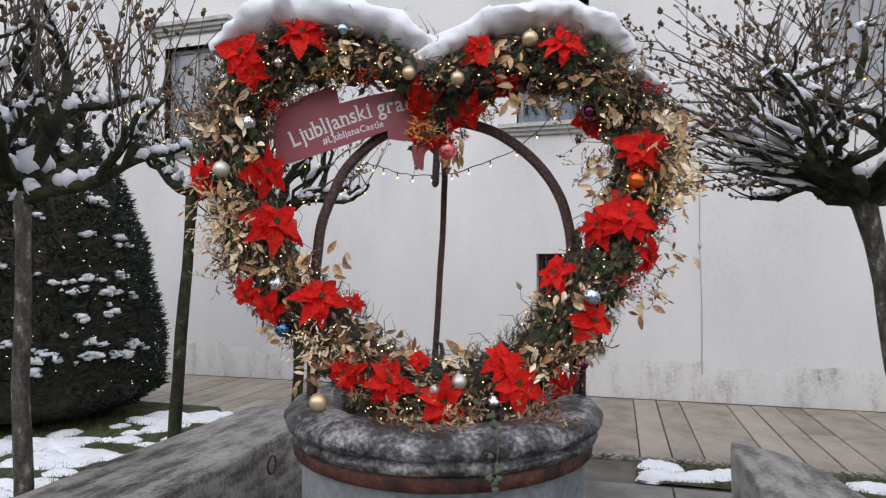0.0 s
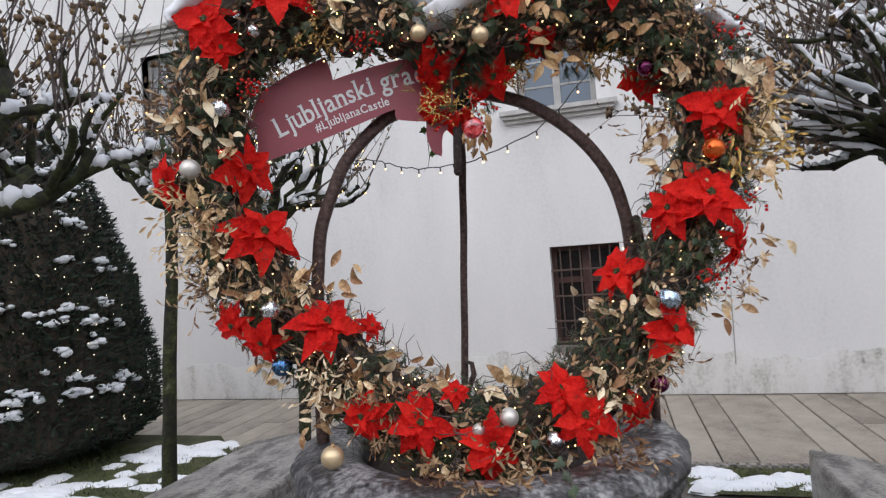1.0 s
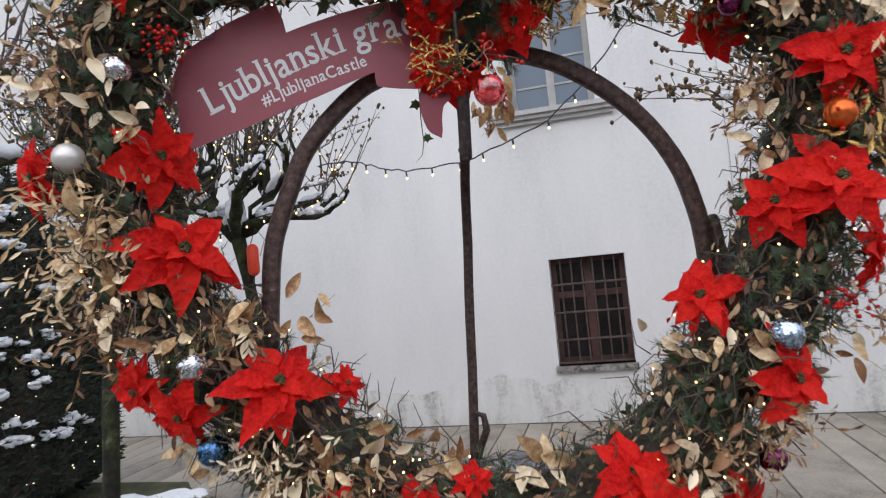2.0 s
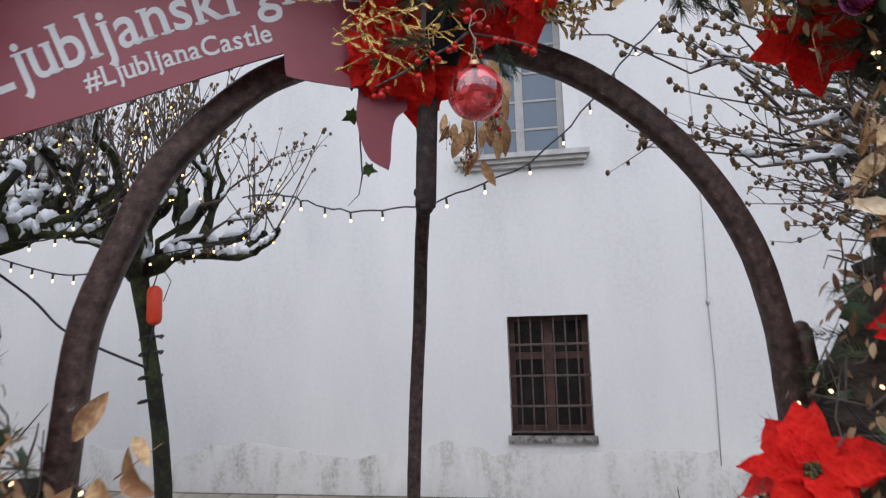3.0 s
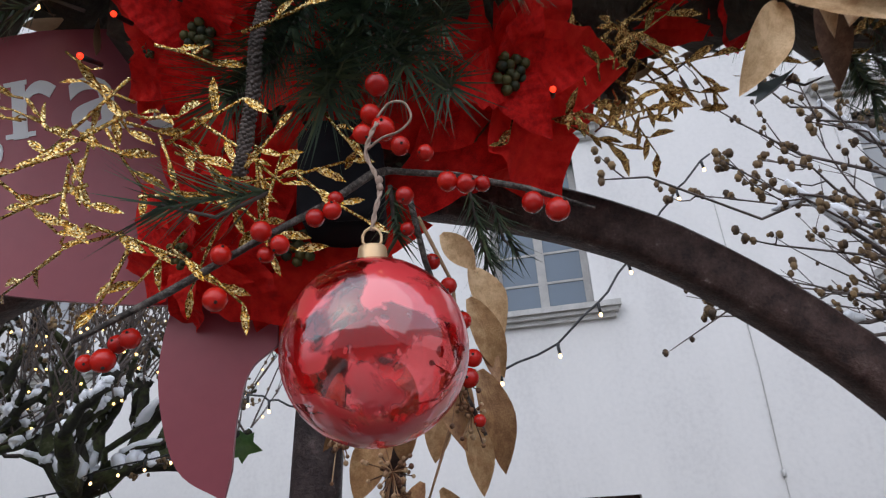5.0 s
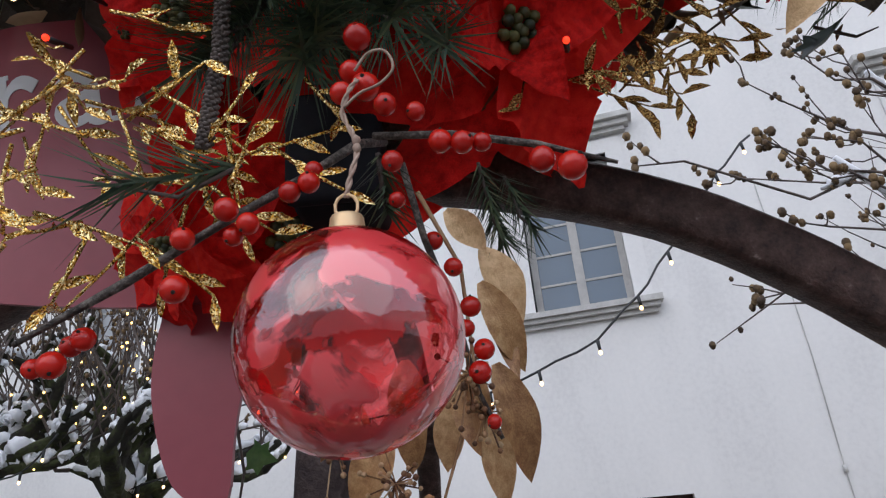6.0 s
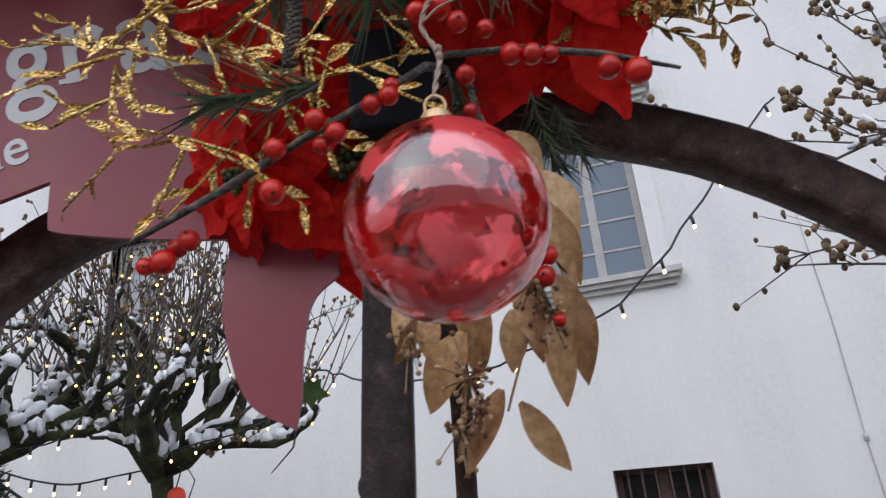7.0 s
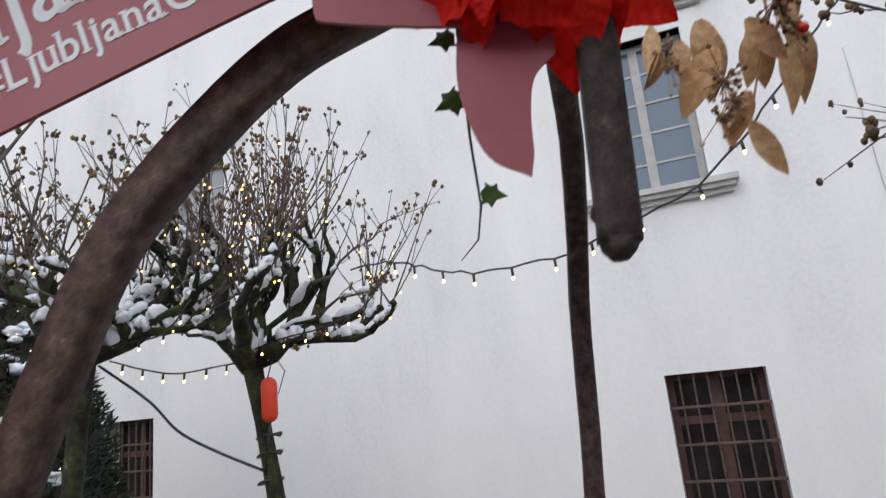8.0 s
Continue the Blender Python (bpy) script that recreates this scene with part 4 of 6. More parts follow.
FLOWERS = [(-0.812, 2.556, 0.115), (-0.56, 2.638, 0.11), (-0.733, 2.085, 0.115), (-0.686, 1.866, 0.14), (-0.978, 2.051, 0.085), (-0.787, 1.574, 0.085), (-0.693, 1.516, 0.085), (-0.489, 1.558, 0.125),
           (-0.357, 1.528, 0.055), (-0.386, 1.264, 0.1), (-0.207, 1.225, 0.115), (0.016, 1.144, 0.12), (-0.092, 1.299, 0.055), (0.252, 1.299, 0.1), (0.309, 1.219, 0.125), (0.608, 1.47, 0.11),
           (0.503, 1.186, 0.09), (0.483, 1.649, 0.115), (0.85, 1.722, 0.095), (0.76, 1.883, 0.135), (0.645, 1.849, 0.1), (0.814, 2.161, 0.125), (0.497, 2.583, 0.115), (0.165, 2.573, 0.092),
           (-0.77, 2.47, 0.07)]
for u, z, r in FLOWERS:
    c = near_heart(u, z)
    d = Vector((u - c.x, z - c.y))
    off = min(0.16, d.length)
    v = HV - math.sqrt(max(0.0, 0.172 ** 2 - off ** 2)) - 0.005
    face = Vector((d.x * 7.0, -1.0, d.y * 7.0 + 0.1)) + Vector((prng.uniform(-0.18, 0.18), 0, prng.uniform(-0.18, 0.18)))
    poinsettia((u, v, z), face, r, prng.uniform(0, 60))
# the three round the hanging glass ball
poinsettia((0.108, 2.475, 2.362), (0.35, -0.8, -0.5), 0.125, 12)
poinsettia((-0.095, 2.51, 2.262), (-0.25, -0.75, -0.55), 0.08, 10, ((6, 1.0, 0.05), (4, 0.6, 0.3)))
poinsettia((0.655, 2.585, 2.344), (-0.75, -0.6, -0.35), 0.105, 15)
poinsettia((0.29, 2.47, 2.455), (0.0, -0.35, -1), 0.085, 20)
poinsettia((-0.075, 2.46, 2.385), (-0.2, -0.8, -0.6), 0.108, 40)
poinsettia((-0.03, 2.525, 2.268), (0.0, -0.85, -0.5), 0.122, 75, ((6, 1.0, 0.0), (5, 0.72, 0.3)))
poinsettia((-0.112, 2.478, 2.39), (-0.35, -0.8, -0.4), 0.05, 30, ((6, 1.0, 0.05), (4, 0.6, 0.35)))

# ---- baubles ----


def bauble(u, v, z, r, mat, label, tilt=0.0):
    b = empty("bauble", WELL @ pose(u, v, z, tilt, tilt * 0.6, 0), label, "bauble", "baubles on the wreath")
    gg = Geo()
    seg, rings = (48, 32) if r > 0.034 else (28, 18)
    gg.ball((0, 0, 0), r, seg, rings)
    put("ball", gg, mat, b)
    cap = Geo()
    n = 28
    prof = [(0.0, 1.17), (0.15, 1.17), (0.16, 1.15), (0.16, 1.03), (0.17, 0.97)]
    for i in range(n):
        a = 2 * math.pi * i / n
        for q, h in prof:
            k = q * (1 + (0.09 if i % 2 else -0.03)) if h < 1.15 else q
            cap.v.append((k * r * math.cos(a), k * r * math.sin(a), h * r))
    for i in range(n):
        for j in range(4):
            cap.f.append((i * 5 + j, i * 5 + j + 1, ((i + 1) % n) * 5 + j + 1, ((i + 1) % n) * 5 + j))
    put("cap", cap, cap_mat, b, "crimped gold cap")
    loop = Geo()
    loop.tube([(0.11 * r * math.sin(a), 0, r * (1.28 - 0.13 * math.cos(a))) for a in np.linspace(-0.3, 2 * math.pi + 0.3, 14)], 0.018 * r, 5)
    put("hanger", loop, cap_mat, b, "wire loop")
    return b


BAUBLES = [(-0.661, 2.52, 0.022, silver_mat, "small mirrored silver bauble"), (-0.396, 2.653, 0.027, ice_mat, "ice-blue glossy bauble under the snow"), (-0.793, 2.278, 0.033, silver_mat, "mirrored silver bauble in the wreath"),
           (-0.889, 2.081, 0.033, pearl_mat, "satin pearl bauble in the wreath"), (-0.659, 1.613, 0.033, silver_mat, "mirrored silver bauble in the wreath"), (-0.641, 1.429, 0.033, blue_mat, "glossy blue bauble in the wreath"),
           (-0.478, 1.153, 0.036, champ_mat, "satin champagne bauble low on the wreath"), (0.076, 1.221, 0.031, pearl_mat, "satin pearl bauble in the wreath"), (-0.023, 1.19, 0.021, pearl_mat, "small satin pearl bauble"),
           (0.215, 1.14, 0.033, silver_mat, "mirrored silver bauble in the wreath"), (0.604, 1.562, 0.038, frost_blue_mat, "mirrored silver-blue bauble in the wreath"), (0.572, 1.288, 0.031, purple_mat, "dark purple glossy bauble"),
           (0.789, 2.029, 0.035, ember_mat, "glowing orange glossy bauble"), (0.627, 2.336, 0.028, purple_mat, "purple glossy bauble in the wreath"), (0.774, 2.475, 0.024, silver_mat, "small mirrored silver bauble"),
           (0.367, 2.612, 0.033, champ_mat, "satin gold bauble in the wreath"), (0.071, 2.449, 0.028, champ_mat, "satin gold bauble in the wreath"), (-0.127, 2.474, 0.028, champ_mat, "satin gold bauble in the wreath")]
for u, z, r, mt, lb in BAUBLES:
    c = near_heart(u, z)
    off = min(0.17, math.hypot(u - c.x, z - c.y))
    bauble(u, 2.27 if z == 1.153 else HV - math.sqrt(0.175 ** 2 - off ** 2), z, r, mt, lb, prng.uniform(-25, 25))
bauble(0.385, 2.45, 2.445, 0.034, clear_glass, "clear glass bauble in the wreath")
hero = bauble(0.029, 2.364, 2.158, 0.0355, red_glass, "clear red glass bauble hung on jute twine")
# added silver flakes imitate the broken pale reflections on the ball
flakes = Geo()
frng = random.Random(3)
for _ in range(30):
    d = Vector((frng.gauss(0, 1), frng.gauss(0, 1), frng.gauss(-0.35, 1))).normalized() * 0.0335
    m = Matrix.Translation(d) @ frame_to(d.orthogonal(), d) @ pose(0, 0, 0, 0, 0, frng.uniform(0, 360)) @ Matrix.Scale(frng.uniform(0.0015, 0.0042), 4)
    poly = [(math.cos(a) * frng.uniform(0.5, 1.1), math.sin(a) * frng.uniform(0.4, 1.0), 0) for a in np.linspace(0, 6.0, 7)]
    flakes.add(poly, [tuple(range(7))], m)
put("glint_cluster", flakes, silver_mat, hero, "silver flakes added inside the glass for its pale reflections", smooth=False)
g = Geo()
cord = smooth_line([(0.029, 2.364, 2.207), (0.0305, 2.366, 2.216), (0.0325, 2.37, 2.228), (0.0305, 2.374, 2.238), (0.0265, 2.377, 2.25), (0.029, 2.38, 2.262), (0.031, 2.39, 2.275), (0.022, 2.42, 2.298)], 9)
for ph in (0.0, math.pi):
    g.tube([(x + 0.0006 * math.cos(i * 0.55 + ph), y + 0.0006 * math.sin(i * 0.55 + ph), z) for i, (x, y, z) in enumerate(cord)], 0.00065, 5)
g.tube(smooth_line([(0.027, 2.377, 2.252), (0.034, 2.374, 2.256), (0.042, 2.372, 2.258), (0.0475, 2.371, 2.264), (0.045, 2.371, 2.272), (0.038, 2.373, 2.2735), (0.032, 2.376, 2.268)], 6), 0.0006, 5)
for z0 in (2.229, 2.2325):
    g.ball((0.0325, 2.3695, z0), 0.0016, 8, 6, (1, 1, 1.3), 0.12, frng)
tagged(put("twine", g, twine_mat, m=WELL.copy()), "knotted jute twine holding the red bauble", "twine")

# ---- berry sticks by the bauble ----
berry_bm = Geo()
berry_bm.ball((0, 0, 0), 1.0, 14, 10)
berry_mesh = berry_bm.mesh("berry")
berry_mesh.materials.append(berry_mat)
calyx_bm = Geo()
calyx_bm.ball((0, -0.97, 0.1), 0.16, 6, 4)
calyx_mesh = calyx_bm.mesh("calyx")
calyx_mesh.materials.append(core_mat)


def berry_stick(pts, radii, berries, label, group="berry sticks"):
    s = empty("berry_stick", WELL @ pose(0, 0, 0), label, "berry twig", group)
    gg = Geo()
    rr = random.Random(len(berries))
    gg.tube(pts, radii, 8, 0.12, rr)
    put("stick", gg, cane_mat, s, "grey-brown bark stick")
    for u, v, z, r in berries:
        b = put("berry", berry_mesh, berry_mat, s, m=Matrix.Translation((u, v, z)) @ pose(0, 0, 0, prng.uniform(-60, 60), 0, prng.uniform(-70, 70)) @ Matrix.Scale(0.87 * r, 4))
        put("calyx", calyx_mesh, core_mat, b, "dark dried calyx")
    return s


berry_stick([(-0.1, 2.394, 2.175), (-0.063, 2.397, 2.196), (-0.029, 2.40, 2.218), (0.007, 2.405, 2.24), (0.026, 2.42, 2.262), (0.035, 2.45, 2.28)], [0.0011, 0.0018, 0.0018, 0.002, 0.0022, 0.0024],
            [(-0.0985, 2.404, 2.168, 0.0045), (-0.0895, 2.401, 2.168, 0.0061), (-0.081, 2.405, 2.178, 0.0054), (-0.0885, 2.41, 2.177, 0.005), (-0.041, 2.392, 2.19, 0.0062), (-0.041, 2.396, 2.212, 0.0055), (-0.022, 2.39, 2.22, 0.0056),
             (-0.014, 2.392, 2.214, 0.0052), (-0.021, 2.396, 2.211, 0.0046), (0.001, 2.396, 2.228, 0.0052), (0.009, 2.395, 2.231, 0.0052), (0.01, 2.40, 2.239, 0.0046)],
            "grey twig with glossy red berries under the wreath")
berry_stick([(0.035, 2.405, 2.256), (0.068, 2.392, 2.245), (0.1, 2.387, 2.234), (0.129, 2.384, 2.221)], [0.0017, 0.0016, 0.0014, 0.0007],
            [(0.063, 2.388, 2.24, 0.0056), (0.0715, 2.387, 2.238, 0.0054), (0.0795, 2.39, 2.239, 0.0046), (0.101, 2.385, 2.226, 0.006), (0.1115, 2.383, 2.221, 0.0066), (0.042, 2.39, 2.261, 0.0056), (0.054, 2.394, 2.259, 0.0048),
             (0.032, 2.388, 2.295, 0.007), (0.034, 2.392, 2.272, 0.0072), (0.0245, 2.388, 2.267, 0.0056), (0.028, 2.394, 2.282, 0.006), (0.043, 2.395, 2.237, 0.0052), (0.0435, 2.4, 2.222, 0.004)],
            "grey twig with glossy red berries above the red bauble")
berry_stick([(0.045, 2.42, 2.25), (0.052, 2.44, 2.22), (0.062, 2.45, 2.19), (0.07, 2.455, 2.15), (0.078, 2.455, 2.13)], [0.0018, 0.0018, 0.0016, 0.0013, 0.001],
            [(0.056, 2.445, 2.221, 0.0052), (0.064, 2.445, 2.207, 0.0052), (0.07, 2.447, 2.188, 0.0056), (0.067, 2.45, 2.179, 0.0048), (0.074, 2.447, 2.168, 0.0055), (0.071, 2.447, 2.158, 0.006), (0.075, 2.45, 2.137, 0.0038)],
            "thin drooping twig with red berries behind the bauble")
# red berry clusters spread over the wreath
for u, z, n in ((-0.70, 2.36, 26), (-0.28, 2.475, 16), (0.22, 2.455, 14), (0.76, 1.62, 20), (0.86, 2.40, 22), (-0.33, 2.475, 10), (0.9, 1.86, 10), (0.80, 2.04, 8)):
    c = near_heart(u, z)
    off = min(0.15, math.hypot(u - c.x, z - c.y))
    v = HV - math.sqrt(0.185 ** 2 - off ** 2)
    bs = [(u + prng.gauss(0, 0.026), v + prng.uniform(-0.02, 0.025), z + prng.gauss(0, 0.021), prng.uniform(0.0045, 0.0068)) for _ in range(int(n * 1.6))]
    berry_stick([(u - 0.06, v + 0.03, z - 0.03), (u, v + 0.012, z), (u + 0.06, v + 0.02, z + 0.03)], [0.002, 0.002, 0.001], bs, "cluster of small red berries in the wreath", "berry clusters")

# ---- gold painted leaf sprigs ----
gold_leaves, shaded_leaves, bronze_leaves = [], [], []
for k, (w, b, tw) in enumerate(((0.40, 0.12, 0.25), (0.48, 0.25, -0.3), (0.34, -0.12, 0.5), (0.42, 0.3, 0.1))):
    vs, fs = leaf_shape(10, w, 0.95, b, 0.2, twist=tw)
    vs = [(x, y, z + 0.04 * noise.noise(Vector((x * 3 + k * 5, y * 4, 2)))) for x, y, z in vs]
    gg = Geo()
    gg.add(vs, fs)
    me = gg.mesh("leaf")
    me.materials.append(gold_leaf_mat)
    gold_leaves.append(me)
    me = gg.mesh("leaf")
    me.materials.append(shaded_leaf_mat)
    shaded_leaves.append(me)
    me = gg.mesh("leaf")
    me.materials.append(bronze_leaf_mat)
    bronze_leaves.append(me)


def gold_sprig(leaves, stem, label, group="gold leaf sprigs", kinds=None):
    """leaves: (base, tip, width) in the well's frame; stem: its points."""
    s = empty("leaf_sprig", WELL @ pose(0, 0, 0), label, "leaf sprig", group)
    gg = Geo()
    gg.tube(stem, [0.0013 - 0.0007 * k / (len(stem) - 1) for k in range(len(stem))], 5)
    put("stem", gg, dry_mat, s)
    for a, b, w in leaves:
        a, b = Vector(a), Vector(b)
        ln = (b - a).length
        m = Matrix.Translation(a) @ frame_to(b - a, (prng.uniform(-0.5, 0.5), -1, prng.uniform(-0.2, 0.5))) @ Matrix.Diagonal((ln, w / 0.42, ln, 1))
        put("leaf", prng.choice(kinds or gold_leaves), gold_leaf_mat, s, m=m)
    return s


gold_sprig([((0.063, 2.46, 2.243), (0.082, 2.465, 2.222), 0.014), ((0.08, 2.48, 2.228), (0.1, 2.48, 2.188), 0.02), ((0.077, 2.475, 2.208), (0.098, 2.48, 2.163), 0.018), ((0.08, 2.48, 2.167), (0.098, 2.485, 2.111), 0.021),
            ((0.073, 2.475, 2.141), (0.079, 2.48, 2.099), 0.014), ((0.03, 2.46, 2.138), (0.006, 2.465, 2.103), 0.021), ((0.014, 2.47, 2.152), (0.011, 2.47, 2.128), 0.013), ((0.006, 2.48, 2.152), (-0.006, 2.48, 2.128), 0.009),
            ((0.045, 2.465, 2.11), (0.027, 2.462, 2.072), 0.019), ((0.055, 2.50, 2.106), (0.077, 2.518, 2.071), 0.019), ((0.083, 2.49, 2.2), (0.09, 2.49, 2.159), 0.014), ((0.056, 2.475, 2.15), (0.052, 2.475, 2.119), 0.013),
            ((0.042, 2.485, 2.16), (0.03, 2.49, 2.12), 0.016), ((0.07, 2.49, 2.17), (0.066, 2.49, 2.125), 0.016),
            ((0.06, 2.48, 2.165), (0.071, 2.465, 2.122), 0.018), ((0.035, 2.49, 2.175), (0.036, 2.485, 2.13), 0.02), ((0.002, 2.48, 2.17), (-0.004, 2.478, 2.135), 0.012)],
           [(0.05, 2.45, 2.25), (0.068, 2.468, 2.215), (0.07, 2.474, 2.16), (0.055, 2.474, 2.12), (0.047, 2.47, 2.10)], "gold painted eucalyptus sprig hanging behind the bauble", kinds=bronze_leaves)
# these leaves hang in shade, which their brown colour carries
gold_sprig([((0.314, 2.45, 2.467), (0.356, 2.45, 2.415), 0.022), ((0.331, 2.45, 2.40), (0.331, 2.45, 2.335), 0.022), ((0.37, 2.46, 2.42), (0.447, 2.46, 2.385), 0.024), ((0.46, 2.47, 2.365), (0.485, 2.47, 2.312), 0.022),
            ((0.40, 2.47, 2.40), (0.44, 2.47, 2.352), 0.018), ((0.28, 2.47, 2.45), (0.265, 2.46, 2.41), 0.016)], [(0.3, 2.5, 2.49), (0.36, 2.465, 2.43), (0.42, 2.465, 2.40), (0.46, 2.47, 2.375)], "gold dried leaf sprig hanging below the clear bauble, its shade coloured in brown", kinds=shaded_leaves)
# the seed heads of that sprig
seeds = empty("seed_sprig", WELL @ pose(0, 0, 0), "gold painted eucalyptus seed heads", "seed sprig")
gs, gt = Geo(), Geo()
srng = random.Random(6)
for c, n, sp in (((0.03, 2.455, 2.112), 38, 0.009), ((0.024, 2.455, 2.09), 26, 0.007), ((0.034, 2.455, 2.10), 20, 0.006), ((0.066, 2.45, 2.155), 40, 0.010), ((0.072, 2.455, 2.138), 20, 0.008), ((0.003, 2.46, 2.135), 26, 0.006)):
    for _ in range(n):
        q = Vector(c) + Vector((srng.gauss(0, sp * 0.6), srng.gauss(0, sp * 0.5), srng.gauss(0, sp)))
        gs.ball(q, srng.uniform(0.0011, 0.0017), 6, 4)
        gt.tube([Vector(c) + Vector((0, 0.004, 0.004)), q], 0.0004, 3, caps=False)
tagged(put("stalk_cluster", gt, dry_mat, seeds), kind="stuff")
tagged(put("seed_cluster", gs, dry_mat, seeds), kind="stuff")

# (u, z, count, spread, leaf length)
SPRIGS = [(-0.86, 2.36, 7, 0.09, 0.075), (-0.90, 2.24, 7, 0.09, 0.07), (-0.80, 2.16, 5, 0.07, 0.07), (-0.86, 1.93, 9, 0.09, 0.075), (-0.88, 1.82, 9, 0.09, 0.07), (-0.78, 1.75, 5, 0.08, 0.06), (-0.72, 1.66, 5, 0.06, 0.06),
          (-0.56, 1.66, 6, 0.09, 0.07), (-0.43, 1.69, 5, 0.09, 0.075), (-0.40, 1.36, 7, 0.08, 0.07), (-0.50, 1.32, 6, 0.09, 0.08), (-0.29, 1.39, 6, 0.08, 0.065), (-0.55, 1.24, 5, 0.08, 0.07), (-0.70, 1.42, 4, 0.06, 0.06),
          (-0.13, 1.07, 6, 0.09, 0.07), (0.04, 1.10, 5, 0.09, 0.07), (0.33, 1.09, 5, 0.08, 0.07), (0.40, 1.30, 6, 0.08, 0.07), (0.41, 1.53, 7, 0.08, 0.065), (0.55, 1.40, 6, 0.07, 0.07), (0.52, 1.56, 5, 0.07, 0.07),
          (0.80, 1.52, 6, 0.1, 0.07), (0.92, 2.28, 8, 0.08, 0.085), (0.96, 2.10, 8, 0.08, 0.085), (0.95, 1.96, 5, 0.08, 0.07), (0.68, 2.11, 6, 0.08, 0.07), (0.66, 2.0, 5, 0.07, 0.07), (0.24, 2.54, 7, 0.08, 0.065),
          (0.32, 2.40, 6, 0.07, 0.07), (-0.36, 2.57, 6, 0.08, 0.07), (-0.24, 2.54, 6, 0.08, 0.06), (0.55, 2.46, 5, 0.07, 0.06), (-0.15, 1.33, 5, 0.09, 0.08), (0.05, 1.33, 4, 0.08, 0.09), (0.98, 1.75, 4, 0.07, 0.06), (0.72, 2.30, 6, 0.07, 0.06)]
for u, z, n, sp, ln in SPRIGS:
    c = near_heart(u, z)
    off = min(0.16, math.hypot(u - c.x, z - c.y))
    v = HV - math.sqrt(0.172 ** 2 - off ** 2)
    side = Vector((u - c.x, 0, z - c.y)) * 4 + Vector((0, -0.25, -0.35))
    ls = []
    for _ in range(n + 3):
        a = Vector((u + prng.gauss(0, sp * 0.45), v + prng.uniform(-0.015, 0.03), z + prng.gauss(0, sp * 0.4)))
        d = (side + Vector((prng.uniform(-1, 1), prng.uniform(-0.5, 0.3), prng.uniform(-1, 1)))).normalized()
        l1 = ln * prng.uniform(0.55, 1.05)
        ls.append((a, a + d * l1, l1 * prng.uniform(0.34, 0.5)))
    # sprigs under the heart's top get the darker bronze, shade put into their colour
    gold_sprig(ls, [(u, v + 0.05, z), (u, v + 0.01, z), Vector((u, v, z)) + side.normalized() * sp], "sprig of pale gold dried leaves in the wreath", kinds=bronze_leaves if 0.1 < u < 0.6 and z > 2.35 else None)

# ---- glitter sprigs ----


def glitter_sprig(c, d, n, size, rng, mat, label, leaf=1.0, stout=1.0):
    s = empty("glitter_sprig", WELL @ pose(0, 0, 0), label, "glitter sprig", "glitter sprigs")
    gg, gl = Geo(), Geo()
    for _ in range(n):
        base = Vector(c) + Vector((rng.gauss(0, size * 0.35), rng.gauss(0, size * 0.18), rng.gauss(0, size * 0.35)))
        k = (Vector(d) + Vector((rng.uniform(-1, 1), rng.uniform(-0.4, 0.4), rng.uniform(-1, 1)))).normalized()
        ln = size * rng.uniform(0.35, 0.75)
        gg.tube([base, base + k * ln * 0.5 + Vector((0, 0, rng.uniform(-0.002, 0.002))), base + k * ln], [0.0008 * stout, 0.0007 * stout, 0.0005 * stout], 5, 0.15, rng)
        for f in (0.35, 0.65, 1.0):
            q = (k + Vector((rng.uniform(-0.9, 0.9), rng.uniform(-0.4, 0.4), rng.uniform(-0.9, 0.9)))).normalized()
            vs, fs = leaf_shape(7, 0.27, 1.0, 0.05, 0.3, 0.16, rng)
            gl.add(vs, fs, Matrix.Translation(base + k * ln * f) @ frame_to(q, (rng.uniform(-0.5, 0.5), -1, rng.uniform(-0.4, 0.4))) @ Matrix.Scale(size * leaf * rng.uniform(0.14, 0.24), 4))
    tagged(put("stem_cluster", gg, mat, s), kind="stuff")
    tagged(put("leaf_cluster", gl, mat, s), kind="stuff")


grng = random.Random(9)
glitter_sprig((-0.068, 2.405, 2.268), (-0.1, -0.05, -0.25), 40, 0.078, grng, glitter_mat, "gold glitter sprig with pointed leaves beside the bauble", 1.0, 1.35)
glitter_sprig((-0.15, 2.43, 2.315), (-0.7, 0, 0.1), 6, 0.045, grng, glitter_mat, "gold glitter sprig with pointed leaves in front of the banner")
glitter_sprig((0.175, 2.49, 2.35), (0.8, 0, -0.1), 24, 0.055, grng, copper_mat, "copper-gold glitter sprig beside the iron bow", 1.7)
for u, z, n, sz in ((0.215, 2.41, 16, 0.08), (0.43, 2.44, 22, 0.09), (0.52, 2.41, 22, 0.09)):
    glitter_sprig((u, 2.485, z), (0.3, -0.1, -0.3), n, sz, grng, copper_mat, "brown and copper dried leaf bunch hanging under the wreath", 1.4)
glitter_sprig((0.90, 2.36, 2.04), (0.6, -0.1, 0), 46, 0.17, grng, glitter_mat, "large gold glitter sprig on the wreath's side")
glitter_sprig((0.74, 2.34, 2.42), (0.0, -0.1, 0.3), 34, 0.14, grng, dry_mat, "dry straw-coloured sprig in the wreath")
glitter_sprig((-0.45, 2.36, 2.50), (0.0, -0.1, -0.3), 26, 0.1, grng, copper_mat, "copper-gold glitter sprig in the wreath")
glitter_sprig((-0.28, 2.34, 1.23), (0.0, -0.1, -0.2), 30, 0.12, grng, dry_mat, "dry pinkish-brown sprig low in the wreath")
glitter_sprig((0.43, 2.34, 1.26), (0.0, -0.1, 0.2), 30, 0.12, grng, dry_mat, "dry straw-coloured sprig low in the wreath")
